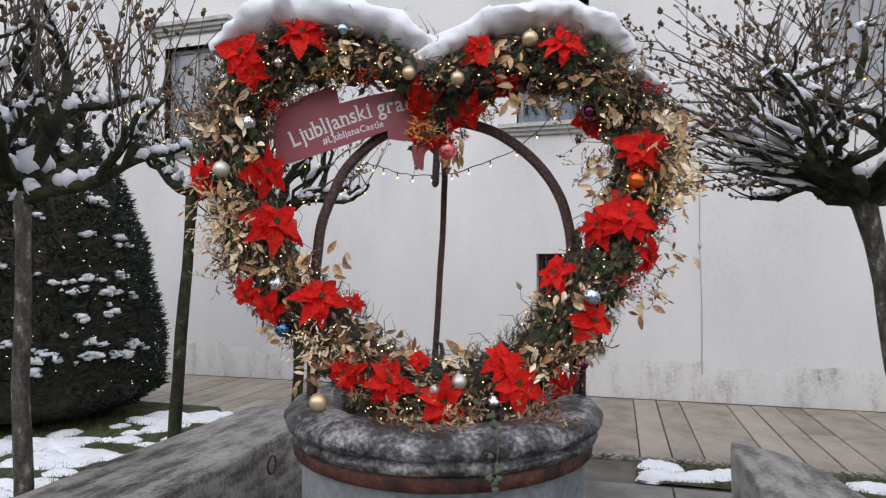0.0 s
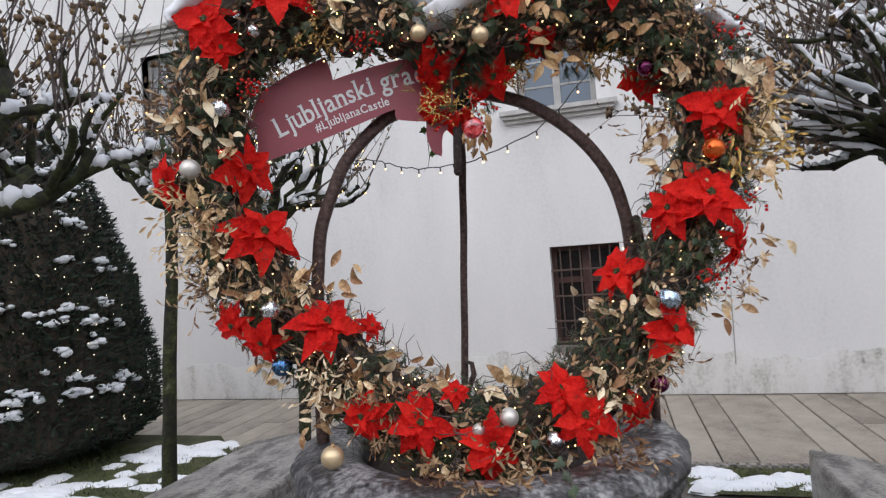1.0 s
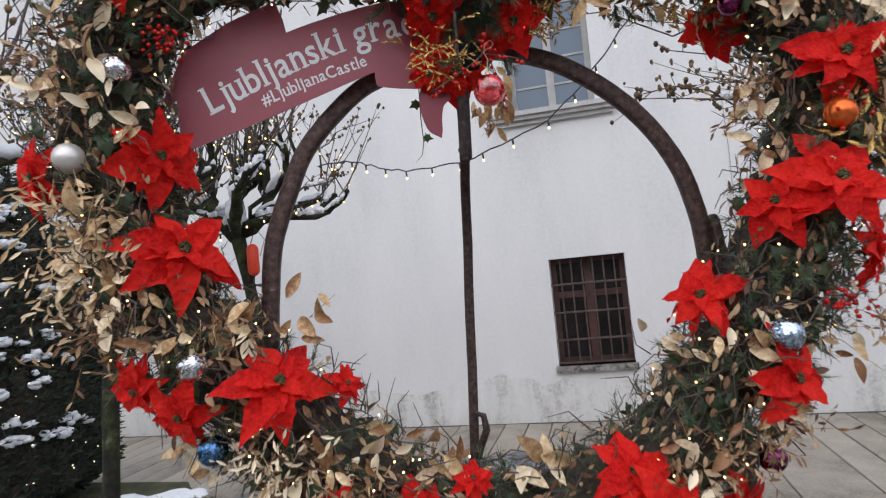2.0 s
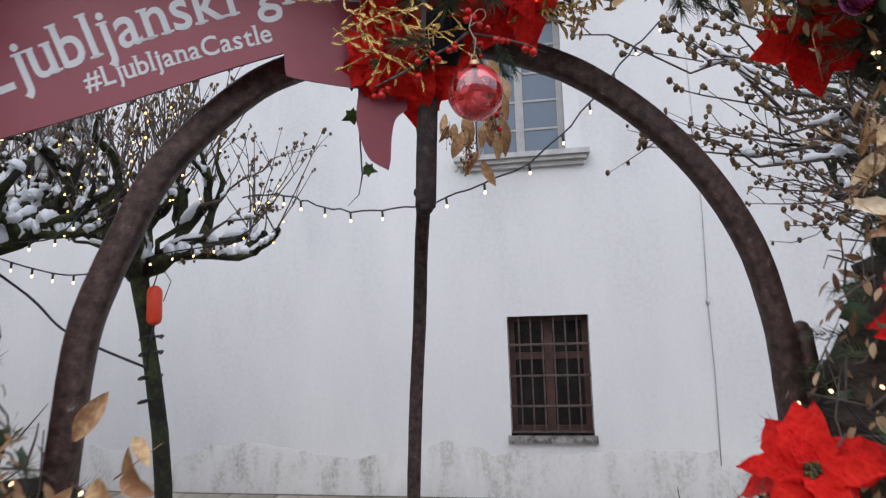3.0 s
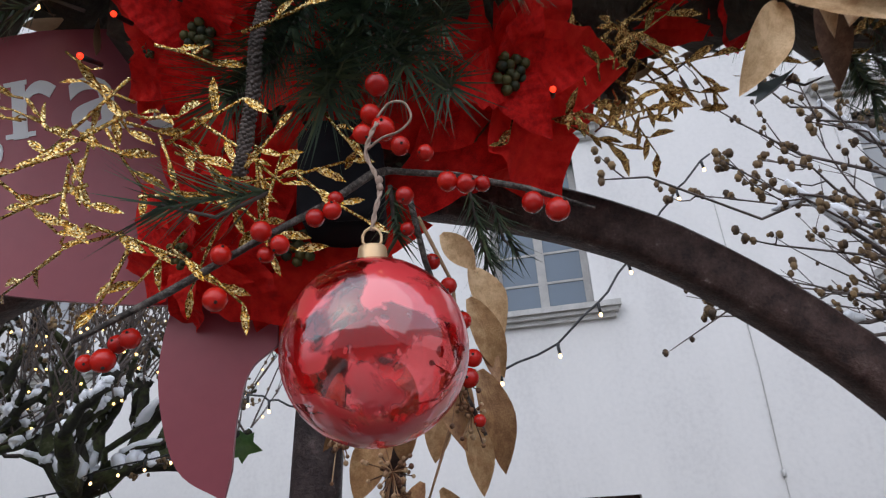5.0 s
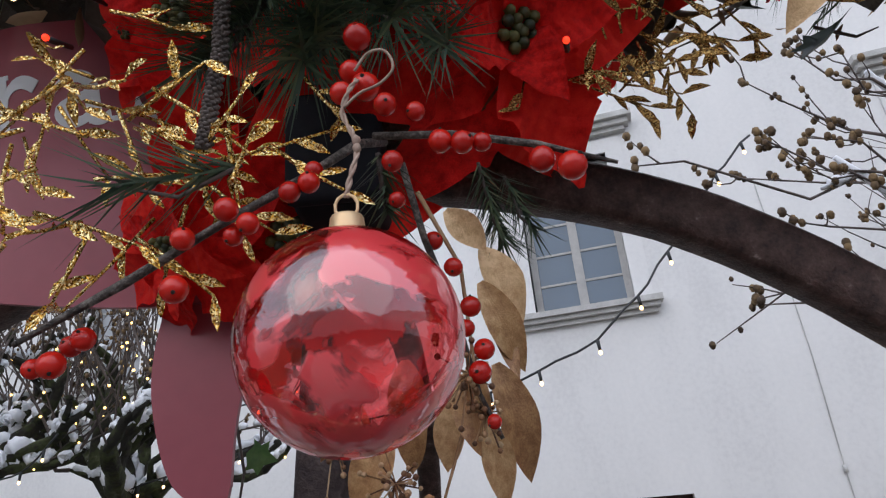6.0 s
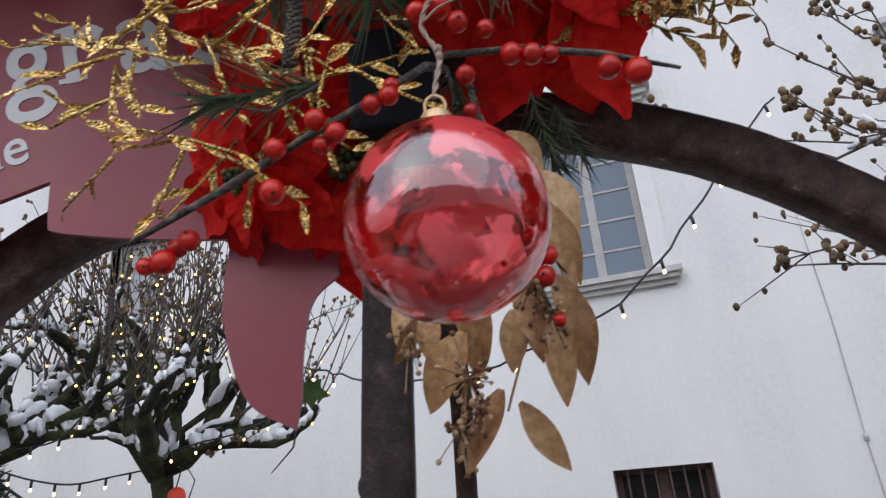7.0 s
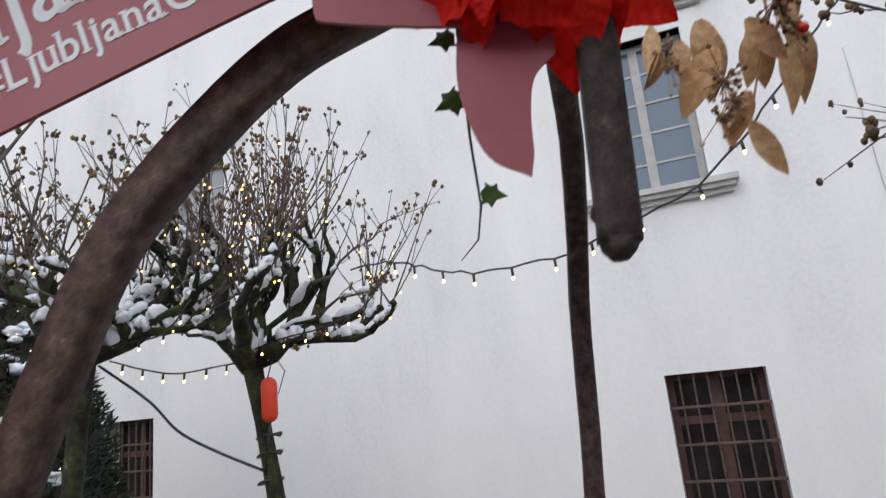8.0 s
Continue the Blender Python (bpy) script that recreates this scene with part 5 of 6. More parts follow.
glitter_sprig((-0.86, 2.36, 1.70), (-0.4, -0.1, -0.2), 34, 0.13, grng, dry_mat, "dry straw-coloured sprig on the wreath's edge")
for u, v, n in ((-0.14, 2.07, 30), (0.08, 2.04, 26), (0.36, 2.13, 24), (0.42, 2.17, 16), (-0.04, 2.0, 16)):
    glitter_sprig((u, v, 1.132), (0.0, -0.3, -0.1), n, 0.075, grng, dry_mat, "brown dried leaf spray lying on the well rim", 1.9)

for u, z, n, sz in ((-0.89, 1.98, 40, 0.14), (-0.87, 1.82, 40, 0.14), (-0.92, 2.28, 30, 0.13), (-0.62, 1.68, 26, 0.11), (-0.5, 1.40, 34, 0.13), (0.55, 1.36, 30, 0.12), (0.86, 1.62, 30, 0.12), (0.93, 2.2, 36, 0.13), (-0.35, 1.32, 30, 0.12), (0.1, 1.12, 30, 0.12), (0.62, 2.12, 26, 0.1)):
    c = near_heart(u, z)
    off = min(0.15, math.hypot(u - c.x, z - c.y))
    glitter_sprig((u, HV - math.sqrt(0.165 ** 2 - off ** 2), z), (u - c.x, -0.2, z - c.y - 0.1), n, sz, grng, gold_leaf_mat if n > 30 else dry_mat, "bunch of fine beige dried leaves in the wreath")

# ---- pine sprays and cone twig round the bauble ----
def spray(places, label):
    s = empty("pine_spray", WELL @ pose(0, 0, 0), label, "pine spray", "pine sprays")
    gg, st = Geo(), Geo()
    for c, d, ln, nd, cnt in places:
        needle_sprig(gg, Vector(c), d, ln, grng, nd, cnt, st)
    tagged(put("stem_cluster", st, twig_mat, s, "brown woody stems"), kind="stuff")
    tagged(put("needle_cluster", gg, pine_mat, s), kind="stuff")


spray([((0.085, 2.49, 2.285), (0.18, 0.1, -1), 0.05, 0.03, 110), ((0.1, 2.5, 2.28), (0.3, 0.1, -0.8), 0.035, 0.03, 60)], "green pine tuft hanging below the red flower")
spray([((-0.02, 2.40, 2.245), (-1, -0.1, -0.15), 0.05, 0.045, 60)], "green pine tuft beside the gold glitter")
spray([((0.04, 2.44, 2.42), (0.1, -0.6, -0.5), 0.06, 0.05, 110), ((0.0, 2.45, 2.44), (-0.3, -0.6, -0.4), 0.07, 0.05, 110), ((0.06, 2.45, 2.35), (0.2, -0.5, -0.6), 0.05, 0.04, 70), ((0.036, 2.41, 2.25), (0.1, -0.1, -1), 0.03, 0.022, 50), ((0.05, 2.44, 2.40), (0.3, -0.4, -0.7), 0.06, 0.035, 130), ((0.02, 2.43, 2.39), (0.0, -0.3, -0.9), 0.06, 0.035, 130),
       ((0.07, 2.43, 2.42), (0.5, -0.4, -0.5), 0.06, 0.04, 120), ((-0.02, 2.43, 2.40), (-0.1, -0.3, -1), 0.06, 0.035, 110), ((-0.19, 2.46, 2.42), (-0.6, -0.3, -0.6), 0.06, 0.035, 90), ((0.40, 2.5, 2.44), (0.2, -0.2, -1), 0.05, 0.025, 70)], "dark pine sprays between the red flowers")
spray([((u, 2.425, z), (du, -0.35, -0.9), 0.05, 0.048, 95) for u, z, du in ((0.0, 2.395, -0.3), (0.02, 2.40, 0.1), (0.035, 2.385, 0.35), (-0.015, 2.365, -0.4), (0.01, 2.36, 0.0), (0.032, 2.365, 0.3), (-0.025, 2.345, -0.5), (0.0, 2.345, 0.1))], "long-needled green pine spray hanging between the red flowers")
spray([((0.372, 2.49, 2.385), (0.0, -0.2, -1), 0.05, 0.04, 130), ((0.39, 2.49, 2.38), (0.4, -0.2, -0.8), 0.05, 0.04, 110), ((0.45, 2.49, 2.38), (0.2, -0.2, -1), 0.05, 0.04, 110)], "dark pine tuft hanging under the clear bauble")
g = Geo()
crng = random.Random(12)
tw = [(-0.028, 2.402, 2.36), (-0.031, 2.398, 2.33), (-0.03, 2.396, 2.30), (-0.032, 2.394, 2.272), (-0.034, 2.394, 2.25)]
g.tube(tw, [0.0027, 0.0027, 0.0028, 0.0028, 0.0022], 8, 0.2, crng)
for i in range(330):
    f = i / 330 * 0.999
    k = int(f * 4)
    p = Vector(tw[k]).lerp(Vector(tw[k + 1]), f * 4 - k)
    a = i * 2.3999
    g.ball(p + Vector((math.cos(a), math.sin(a), 0)) * 0.0027, 0.0014, 6, 4, (1, 1, 0.75), 0.15, crng)
tagged(put("spruce_twig", g, twig_mat, m=WELL.copy()), "bare knobbly spruce twig hanging in the wreath", "twig")
box = empty("light_controller", WELL @ pose(0, 0, 0), "small black plastic box tucked into the wreath", "box")
put("housing", bevelled((-0.022, 2.482, 2.262), (0.03, 2.53, 2.33), 0.006, 2), box_mat, box)
put("lid", bevelled((-0.023, 2.47, 2.261), (0.031, 2.4815, 2.331), 0.005, 2), box_mat, box)
# ivy shoot that hangs beside the ribbon
ivy = empty("ivy_shoot", WELL @ pose(0, 0, 0), "thin hanging ivy shoot with green leaves", "ivy shoot")
g = Geo()
g.tube([(-0.125, 2.56, 2.36), (-0.128, 2.64, 2.26), (-0.13, 2.70, 2.2), (-0.128, 2.73, 2.14), (-0.135, 2.735, 2.105), (-0.155, 2.735, 2.085)], [0.0018, 0.0016, 0.0015, 0.0014, 0.001, 0.0006], 5)
put("stem", g, twig_mat, ivy)
for (x, y, z), s, ax in (((-0.13, 2.66, 2.235), 0.034, -0.6), ((-0.127, 2.73, 2.155), 0.03, 1.0), ((-0.13, 2.62, 2.275), 0.028, -1.0)):
    gg = Geo()
    gg.add([(0.35, 0, 0.06)] + [(a, b, -abs(b) * 0.25) for a, b in IVY], [(0, i + 1, (i + 1) % 12 + 1) for i in range(12)], Matrix.Translation((x, y, z)) @ frame_to((ax, 0, -0.3), (0, -1, 0.2)) @ Matrix.Scale(s, 4))
    put("leaf", gg, fresh_ivy_mat, ivy)
# ivy trail over the rim
trail = empty("ivy_trail", WELL @ pose(0, 0, 0), "green ivy trail hanging over the well rim", "ivy shoot")
g = Geo()
pth = [(0.13, 2.33, 1.2), (0.17, 2.2, 1.15), (0.2, 2.0, 1.135), (0.2, 1.915, 1.08), (0.19, 1.905, 1.0), (0.195, 1.91, 0.96)]
g.tube(pth, 0.002, 5)
put("stem", g, twig_mat, trail)
for i in range(20):
    f = crng.random() * 4.99
    k = int(f)
    p = Vector(pth[k]).lerp(Vector(pth[k + 1]), f - k) + Vector((crng.uniform(-0.025, 0.025), -0.012, crng.uniform(0, 0.012)))
    gg = Geo()
    gg.add([(0.35, 0, 0.06)] + [(a, b, -abs(b) * 0.25) for a, b in IVY], [(0, j + 1, (j + 1) % 12 + 1) for j in range(12)], Matrix.Translation(p) @ frame_to((crng.uniform(-1, 1), -0.2, -0.5), (0, -1, 0.6)) @ Matrix.Scale(crng.uniform(0.018, 0.03), 4))
    put("leaf", gg, ivy_mat, trail)
# single red bulbs in the flowers
g = Geo()
for p in ((0.135, 2.44, 2.325), (0.13, 2.45, 2.41), (-0.145, 2.44, 2.36), (-0.135, 2.45, 2.40)):
    g.ball(p, 0.002, 8, 6)
    holder = Geo()
    holder.tube([Vector(p) + Vector((0, 0.001, 0)), Vector(p) + Vector((0.004, 0.016, 0.006))], [0.0019, 0.0016], 6)
    put("bulb_holder", holder, cable_mat, lights)
tagged(put("bulb_cluster", g, red_bulb_mat, lights, "fairy bulbs glowing red against the petals"), kind="stuff")

# ---- banner ----
banner = empty("banner", WELL @ pose(0, 0, 0), "crimson ribbon-shaped board with pale lettering", "banner")


def board(name, outline, v, depth, material, label):
    bm = bmesh.new()
    vs = [bm.verts.new((u, v, z)) for u, z in outline]
    f = bm.faces.new(vs)
    r = bmesh.ops.extrude_face_region(bm, geom=[f])
    for q in r["geom"]:
        if hasattr(q, "co"):
            q.co.y += depth
    bmesh.ops.recalc_face_normals(bm, faces=bm.faces)
    me = bpy.data.meshes.new(name)
    bm.to_mesh(me)
    bm.free()
    return put(name, me, material, banner, label)


def ribbon_v(u):
    """The lettered face stands proud; towards the flowers the ribbon leans back."""
    f = max(0.0, u + 0.235)
    return 2.522 + 0.28 * f * f / (f + 0.03)


def between(line, u):
    for (a, za), (b, zb) in zip(line, line[1:]):
        if a <= u <= b:
            return za + (zb - za) * (u - a) / (b - a)
    return line[-1][1]


LOW = [(p[0], p[1]) for p in smooth_line([(-0.727, 2.120), (-0.678, 2.134), (-0.541, 2.176), (-0.395, 2.226), (-0.297, 2.260), (-0.234, 2.280)])] + [(p[0], p[1]) for p in smooth_line([(-0.2335, 2.268), (-0.2325, 2.254), (-0.228, 2.2435), (-0.18, 2.237), (-0.114, 2.236), (-0.05, 2.248), (-0.02, 2.25)])]
HIGH = [(p[0], p[1]) for p in smooth_line([(-0.727, 2.299), (-0.59, 2.348), (-0.447, 2.399), (-0.336, 2.429), (-0.225, 2.452), (-0.02, 2.488)])]
g = Geo()
cols = sorted({p[0] for p in LOW} | {-0.30, -0.27, -0.25, -0.24, -0.225, -0.22, -0.215, -0.21, -0.205, -0.2})
for u in cols:
    v, lo, hi = ribbon_v(u), between(LOW, u), between(HIGH, u)
    g.v += [(u, v, lo), (u, v, hi), (u, v + 0.004, hi), (u, v + 0.004, lo)]
for i in range(len(cols) - 1):
    a, b = i * 4, i * 4 + 4
    g.f += [(a, b, b + 1, a + 1), (a + 2, b + 2, b + 3, a + 3), (a + 1, b + 1, b + 2, a + 2), (a + 3, b + 3, b, a)]
g.f += [(0, 1, 2, 3), (b + 3, b + 2, b + 1, b)]
put("ribbon", g, banner_mat, banner, "crimson ribbon face folding back towards the flowers", smooth=False)
board("ribbon_tail", smooth_line([(-0.118, 2.26), (-0.128, 2.215), (-0.1275, 2.175), (-0.112, 2.128), (-0.081, 2.107)]) + smooth_line([(-0.077, 2.125), (-0.075, 2.16), (-0.068, 2.189), (-0.05, 2.205)]) + [(-0.05, 2.27)], 2.557, 0.004, banner_mat, "pointed ribbon tail")
board("ribbon_end", [(-0.775, 2.235), (-0.71, 2.375), (-0.59, 2.442), (-0.470, 2.487), (-0.454, 2.44), (-0.443, 2.38), (-0.59, 2.32)], 2.53, 0.004, banner_mat, "crimson ribbon end")


SERIFS = {"L": ((0, "a"), (0, "b")), "j": ((1, "x"),), "u": ((0, "x"), (1, "x"), (1, "b")), "b": ((0, "a"),), "l": ((0.5, "a"), (0.5, "b")), "n": ((0, "x"), (0, "b"), (1, "b")),
          "i": ((0.5, "x"), (0.5, "b")), "k": ((0, "a"), (0, "b"), (1, "b")), "r": ((0, "x"), (0, "b")), "a": ((1, "b"),), "d": ((1, "a"), (1, "b"))}


def lettering(name, text, base, squeeze=1.0):
    """Letters one by one along an arched baseline of (u, z) points."""
    line = smooth_line(base, 40)
    lens = [0.0]
    for a, b in zip(line, line[1:]):
        lens.append(lens[-1] + math.hypot(b[0] - a[0], b[1] - a[1]))
    made, x = [], 0.0
    for ch in text:
        if ch == " ":
            x += 0.26
            continue
        cu = bpy.data.curves.new("letter", "FONT")
        cu.body, cu.extrude, cu.offset, cu.resolution_u = ch, 0.004, 0.012, 4
        ob = new("letter", cu)
        bpy.context.view_layer.update()
        me = bpy.data.meshes.new_from_object(ob.evaluated_get(bpy.context.evaluated_depsgraph_get()))
        bpy.data.objects.remove(ob)
        xs = [q.co.x for q in me.vertices]
        lo, hi = min(xs), max(xs)
        bm = bmesh.new()
        bm.from_mesh(me)
        for fx, y in SERIFS.get(ch, ()):
            cx, cy = lo + 0.055 + fx * (hi - lo - 0.11), {"a": 0.70, "x": 0.475, "b": 0.02}[y]
            w0 = 0.115 if y == "b" else 0.075
            corners = [(cx - 0.115, cy - 0.02), (cx + w0, cy - 0.02), (cx + w0, cy + 0.02), (cx - 0.115, cy + 0.02)]
            front = [bm.verts.new((x1, y1, 0.004)) for x1, y1 in corners]
            back = [bm.verts.new((x1, y1, -0.004)) for x1, y1 in corners]
            bm.faces.new(front)
            for k1 in range(4):
                bm.faces.new((front[k1], back[k1], back[(k1 + 1) % 4], front[(k1 + 1) % 4]))
        bm.to_mesh(me)
        bm.free()
        made.append((me, x - lo, hi - lo))
        x += (hi - lo) + 0.085
    k = lens[-1] / (x - 0.085)
    gg = Geo()
    for me, off, w in made:
        mid = (off + w * 0.5) * k
        mid_l = off * k + (min(q.co.x for q in me.vertices) + w * 0.5) * k
        i = min(max(int(np.searchsorted(lens, mid_l)), 1), len(lens) - 1)
        a, b = Vector(line[i - 1]), Vector(line[i])
        t = (mid_l - lens[i - 1]) / max(1e-6, lens[i] - lens[i - 1])
        p, d = a.lerp(b, t), (b - a).normalized()
        cx = min(q.co.x for q in me.vertices) + w * 0.5
        n = Vector((-d.y, d.x))
        vs = []
        for q in me.vertices:
            s = p + d * (q.co.x - cx) * k + n * q.co.y * k * squeeze
            vs.append((s.x, ribbon_v(s.x) - 0.0003 - (q.co.z + 0.004) * 0.06, s.y))
        gg.add(vs, [tuple(f.vertices) for f in me.polygons])
        bpy.data.meshes.remove(me)
    put(name, gg, letter_mat, banner, "pale grey-white lettering", smooth=False)


lettering("title_lettering", "Ljubljanski grad", [(-0.644, 2.209), (-0.473, 2.2815), (-0.3164, 2.3353), (-0.1745, 2.3686), (-0.1187, 2.3774)], 1.18)
lettering("small_lettering", "#LjubljanaCastle", [(-0.514, 2.218), (-0.382, 2.263), (-0.250, 2.298)], 1.1)

# ---- snow on the heart ----
def snow_bank(line, v):
    """A soft bank of snow along (u, z, radius) points."""
    gg = Geo()
    pts = smooth_line(line, 10)
    k, seg = len(pts), 24
    for i, (u, z, r) in enumerate(pts):
        a, b = pts[max(i - 1, 0)], pts[min(i + 1, k - 1)]
        d = Vector((b[0] - a[0], 0, b[1] - a[1])).normalized()
        up = Vector((-d.z, 0, d.x)) if d.x > 0 else Vector((d.z, 0, -d.x))
        for t in range(seg):
            an = 2 * math.pi * t / seg
            q = Vector((u, v, z)) + Vector((0, 1, 0)) * math.cos(an) * (r * 1.1 + 0.06) + up * math.sin(an) * r * (0.82 if math.sin(an) > 0 else 1.0)
            q += noise.noise_vector(q * 8) * 0.03 + noise.noise_vector(q * 22) * 0.014 + noise.noise_vector(q * 55) * 0.006
            gg.v.append(tuple(q))
    for i in range(k - 1):
        for t in range(seg):
            a, b = i * seg + t, i * seg + (t + 1) % seg
            gg.f.append((a, b, b + seg, a + seg))
    gg.f.append(tuple(reversed(range(seg))))
    gg.f.append(tuple((k - 1) * seg + t for t in range(seg)))
    return gg


snow_cap = empty("snow_cap", WELL @ pose(0, 0, 0), "thick fresh snow lying along the top of the heart", "snow")
for line in ([(-0.935, 2.57, 0.02), (-0.922, 2.60, 0.04), (-0.857, 2.675, 0.058), (-0.737, 2.745, 0.075), (-0.579, 2.762, 0.082), (-0.385, 2.745, 0.082), (-0.216, 2.695, 0.068), (-0.083, 2.63, 0.055), (-0.011, 2.59, 0.04)],
             [(-0.135, 2.53, 0.022), (-0.107, 2.545, 0.042), (-0.023, 2.58, 0.058), (0.086, 2.64, 0.056), (0.194, 2.695, 0.063), (0.362, 2.73, 0.063), (0.53, 2.735, 0.063), (0.661, 2.69, 0.058), (0.744, 2.63, 0.045), (0.786, 2.577, 0.025)],
             [(0.785, 2.553, 0.014), (0.80, 2.535, 0.026), (0.849, 2.475, 0.036), (0.908, 2.415, 0.016)]):
    put("snow_bank", snow_bank(line, HV - 0.06), snow_mat, snow_cap)

# ---- pollarded trees ----


def pollard(base, fork, seed, reach=1.0, up=1.0, limbs=8, twigs=26, trunk_r=0.05, label="", lean=(0, 0), twig_len=0.75, flat=0.55, lit=0, trunk_mat=None, tips=(), bow=(0, 0, 0), thick=1.0, drifts=1.0, pod_size=1.0, twig_r=0.005):
    """Trunk, mossy knuckled limbs in an umbrella, thin twigs with seed pods, and snow."""
    rr = random.Random(seed)
    t = empty("tree", pose(*base), label, "tree", "pollarded courtyard trees")
    base, fork = Vector(base), Vector(fork)
    top = fork - base
    trunk, limb, twig, pods, snow, bulbs = Geo(), Geo(), Geo(), Geo(), Geo(), Geo()
    pts, rad = [], []
    for i in range(9):
        f = i / 8
        p = top * f + Vector((noise.noise(Vector((f * 3, seed, 0))), noise.noise(Vector((f * 3, seed, 9))), 0)) * 0.05 * math.sin(math.pi * f) + Vector(bow) * math.sin(math.pi * f)
        pts.append(p)
        rad.append(trunk_r * (1.25 - 0.35 * f + (0.25 if i == 8 else 0)))
    trunk.tube(pts, rad, 12, 0.07, rr)

    def drift(a, b, r):
        """A loose ridge of snow on the upper side of a limb."""
        lo, hi = sorted((rr.uniform(-0.25, 0.5), rr.uniform(0.5, 1.25)))
        w = (r * rr.uniform(0.9, 1.5) + 0.006) * drifts
        pts, rad = [], []
        for k in range(7):
            f = k / 6
            q = a.lerp(b, lo + (hi - lo) * f)
            pts.append(q + Vector((rr.uniform(-0.006, 0.006), rr.uniform(-0.006, 0.006), r * 0.75 + w * 0.35 + rr.uniform(-0.004, 0.006))))
            rad.append(w * (0.25 + 0.75 * math.sin(math.pi * (0.08 + 0.84 * f))) * rr.uniform(0.75, 1.2))
        snow.tube(pts, rad, 10, 0.13, rr)

    def grow(p, d, ln, r, level):
        n = 5
        line, radii = [p.copy()], [r]
        q = p.copy()
        for i in range(n):
            d = (d + Vector((rr.uniform(-0.5, 0.5), rr.uniform(-0.5, 0.5), rr.uniform(-0.2, 0.42 * up)))).normalized()
            if q.z < top.z - 0.02:
                d.z = abs(d.z) + 0.1
            q = q + d * ln / n
            line.append(q.copy())
            radii.append(r * (1 - 0.36 * (i + 1) / n))
        limb.tube(line, radii, 7, 0.3, rr)
        for i in range(1, n + 1):
            if rr.random() < 0.72 and abs((line[i] - line[i - 1]).normalized().z) < 0.86:
                drift(line[i - 1], line[i], radii[i])
        if level < 2:
            for k in range(3 if level == 0 else 2):
                i = rr.choice((2, 3, 4, 5))
                a = rr.uniform(0, 6.28)
                side = Vector((math.cos(a), math.sin(a), rr.uniform(0.1, 0.9) * up))
                grow(line[i], (d * 0.9 + side * 0.8).normalized(), ln * rr.uniform(0.5, 0.72), radii[i] * 0.82, level + 1)
        shoots = twigs // (1 if level == 2 else 3)
        for k in range(max(2, shoots // 4)):
            i = rr.choice((3, 4, 5)) if level else 5
            shoot(line[i], (d * 0.5 + Vector((rr.uniform(-0.55, 0.55), rr.uniform(-0.55, 0.55), rr.uniform(0.3, 1.1) * up))).normalized(), twig_len * rr.uniform(0.45, 1.1), twig_r * rr.uniform(0.8, 1.25))
        if level == 2:
            limb.ball(line[-1], radii[-1] * 1.5, 7, 5, (1, 1, 1), 0.3, rr)

    def shoot(p, d, ln, r):
        line, q = [p.copy()], p.copy()
        if p.z < top.z + 0.05:
            d.z = abs(d.z) + 0.25
        n = 5
        for i in range(n):
            d = (d + Vector((rr.uniform(-0.14, 0.14), rr.uniform(-0.14, 0.14), 0.06 * up))).normalized()
            q = q + d * ln / n
            line.append(q.copy())
        twig.tube(line, [r, r * 0.85, r * 0.7, r * 0.58, r * 0.45, r * 0.3], 4, caps=False)
        for i in (2, 3, 4):
            if rr.random() < 0.55:
                a = (d + Vector((rr.uniform(-1, 1), rr.uniform(-1, 1), rr.uniform(-0.2, 0.6)))).normalized()
                e = line[i] + a * ln * rr.uniform(0.12, 0.3)
                twig.tube([line[i], line[i].lerp(e, 0.5) + Vector((0, 0, 0.006)), e], [r * 0.5, r * 0.4, r * 0.25], 3, caps=False)
                if i > 2:
                    pod(e, rr.choice((1, 2, 3)))
        pod(line[-1], rr.choice((2, 3, 5, 7)))
        for i in (2, 3, 4):
            if rr.random() < 0.35:
                pod(line[i], rr.choice((1, 2, 3)))
        if lit and rr.random() < lit:
            bulbs.ball(line[rr.choice((0, 1, 2, 3))] + Vector((0.01, -0.01, -0.012)), 0.0055, 6, 4)

    def pod(p, n):
        for _ in range(n):
            pods.ball(p + Vector((rr.gauss(0, 0.0065), rr.gauss(0, 0.0065), rr.gauss(0, 0.008))), pod_size * rr.uniform(0.006, 0.0115), 6, 4, (1, 1, 1.25))

    for k in range(limbs):
        a = 2 * math.pi * (k + rr.uniform(-0.3, 0.3)) / limbs
        d = Vector((math.cos(a) + lean[0], math.sin(a) + lean[1], flat * rr.uniform(0.5, 1.7))).normalized()
        grow(top + Vector((0, 0, rr.uniform(-0.05, 0.06))), d, reach * rr.uniform(0.42, 0.6), trunk_r * thick * rr.uniform(0.62, 0.85), 0)
    for tip in tips:
        e = Vector(tip) - base
        far = (e - top).length
        way = [top] + [top.lerp(e, k / 11) + Vector((rr.uniform(-1, 1), rr.uniform(-1, 1), rr.uniform(-1, 1))) * 0.032 * far + Vector((0, 0, 0.05 * far * math.sin(math.pi * k / 11))) for k in range(1, 11)] + [e]
        limb.tube(way[:6], [trunk_r * 0.55 * (1 - k / 7.5) for k in range(6)], 7, 0.28, rr)
        a, b, line = way[3], way[5], way[5::2]
        twig.tube(way[5:], [0.0105, 0.0085, 0.007, 0.0055, 0.004, 0.003, 0.002], 5, 0.2, rr)
        pod(e, 3)
        stalks = way[5:]
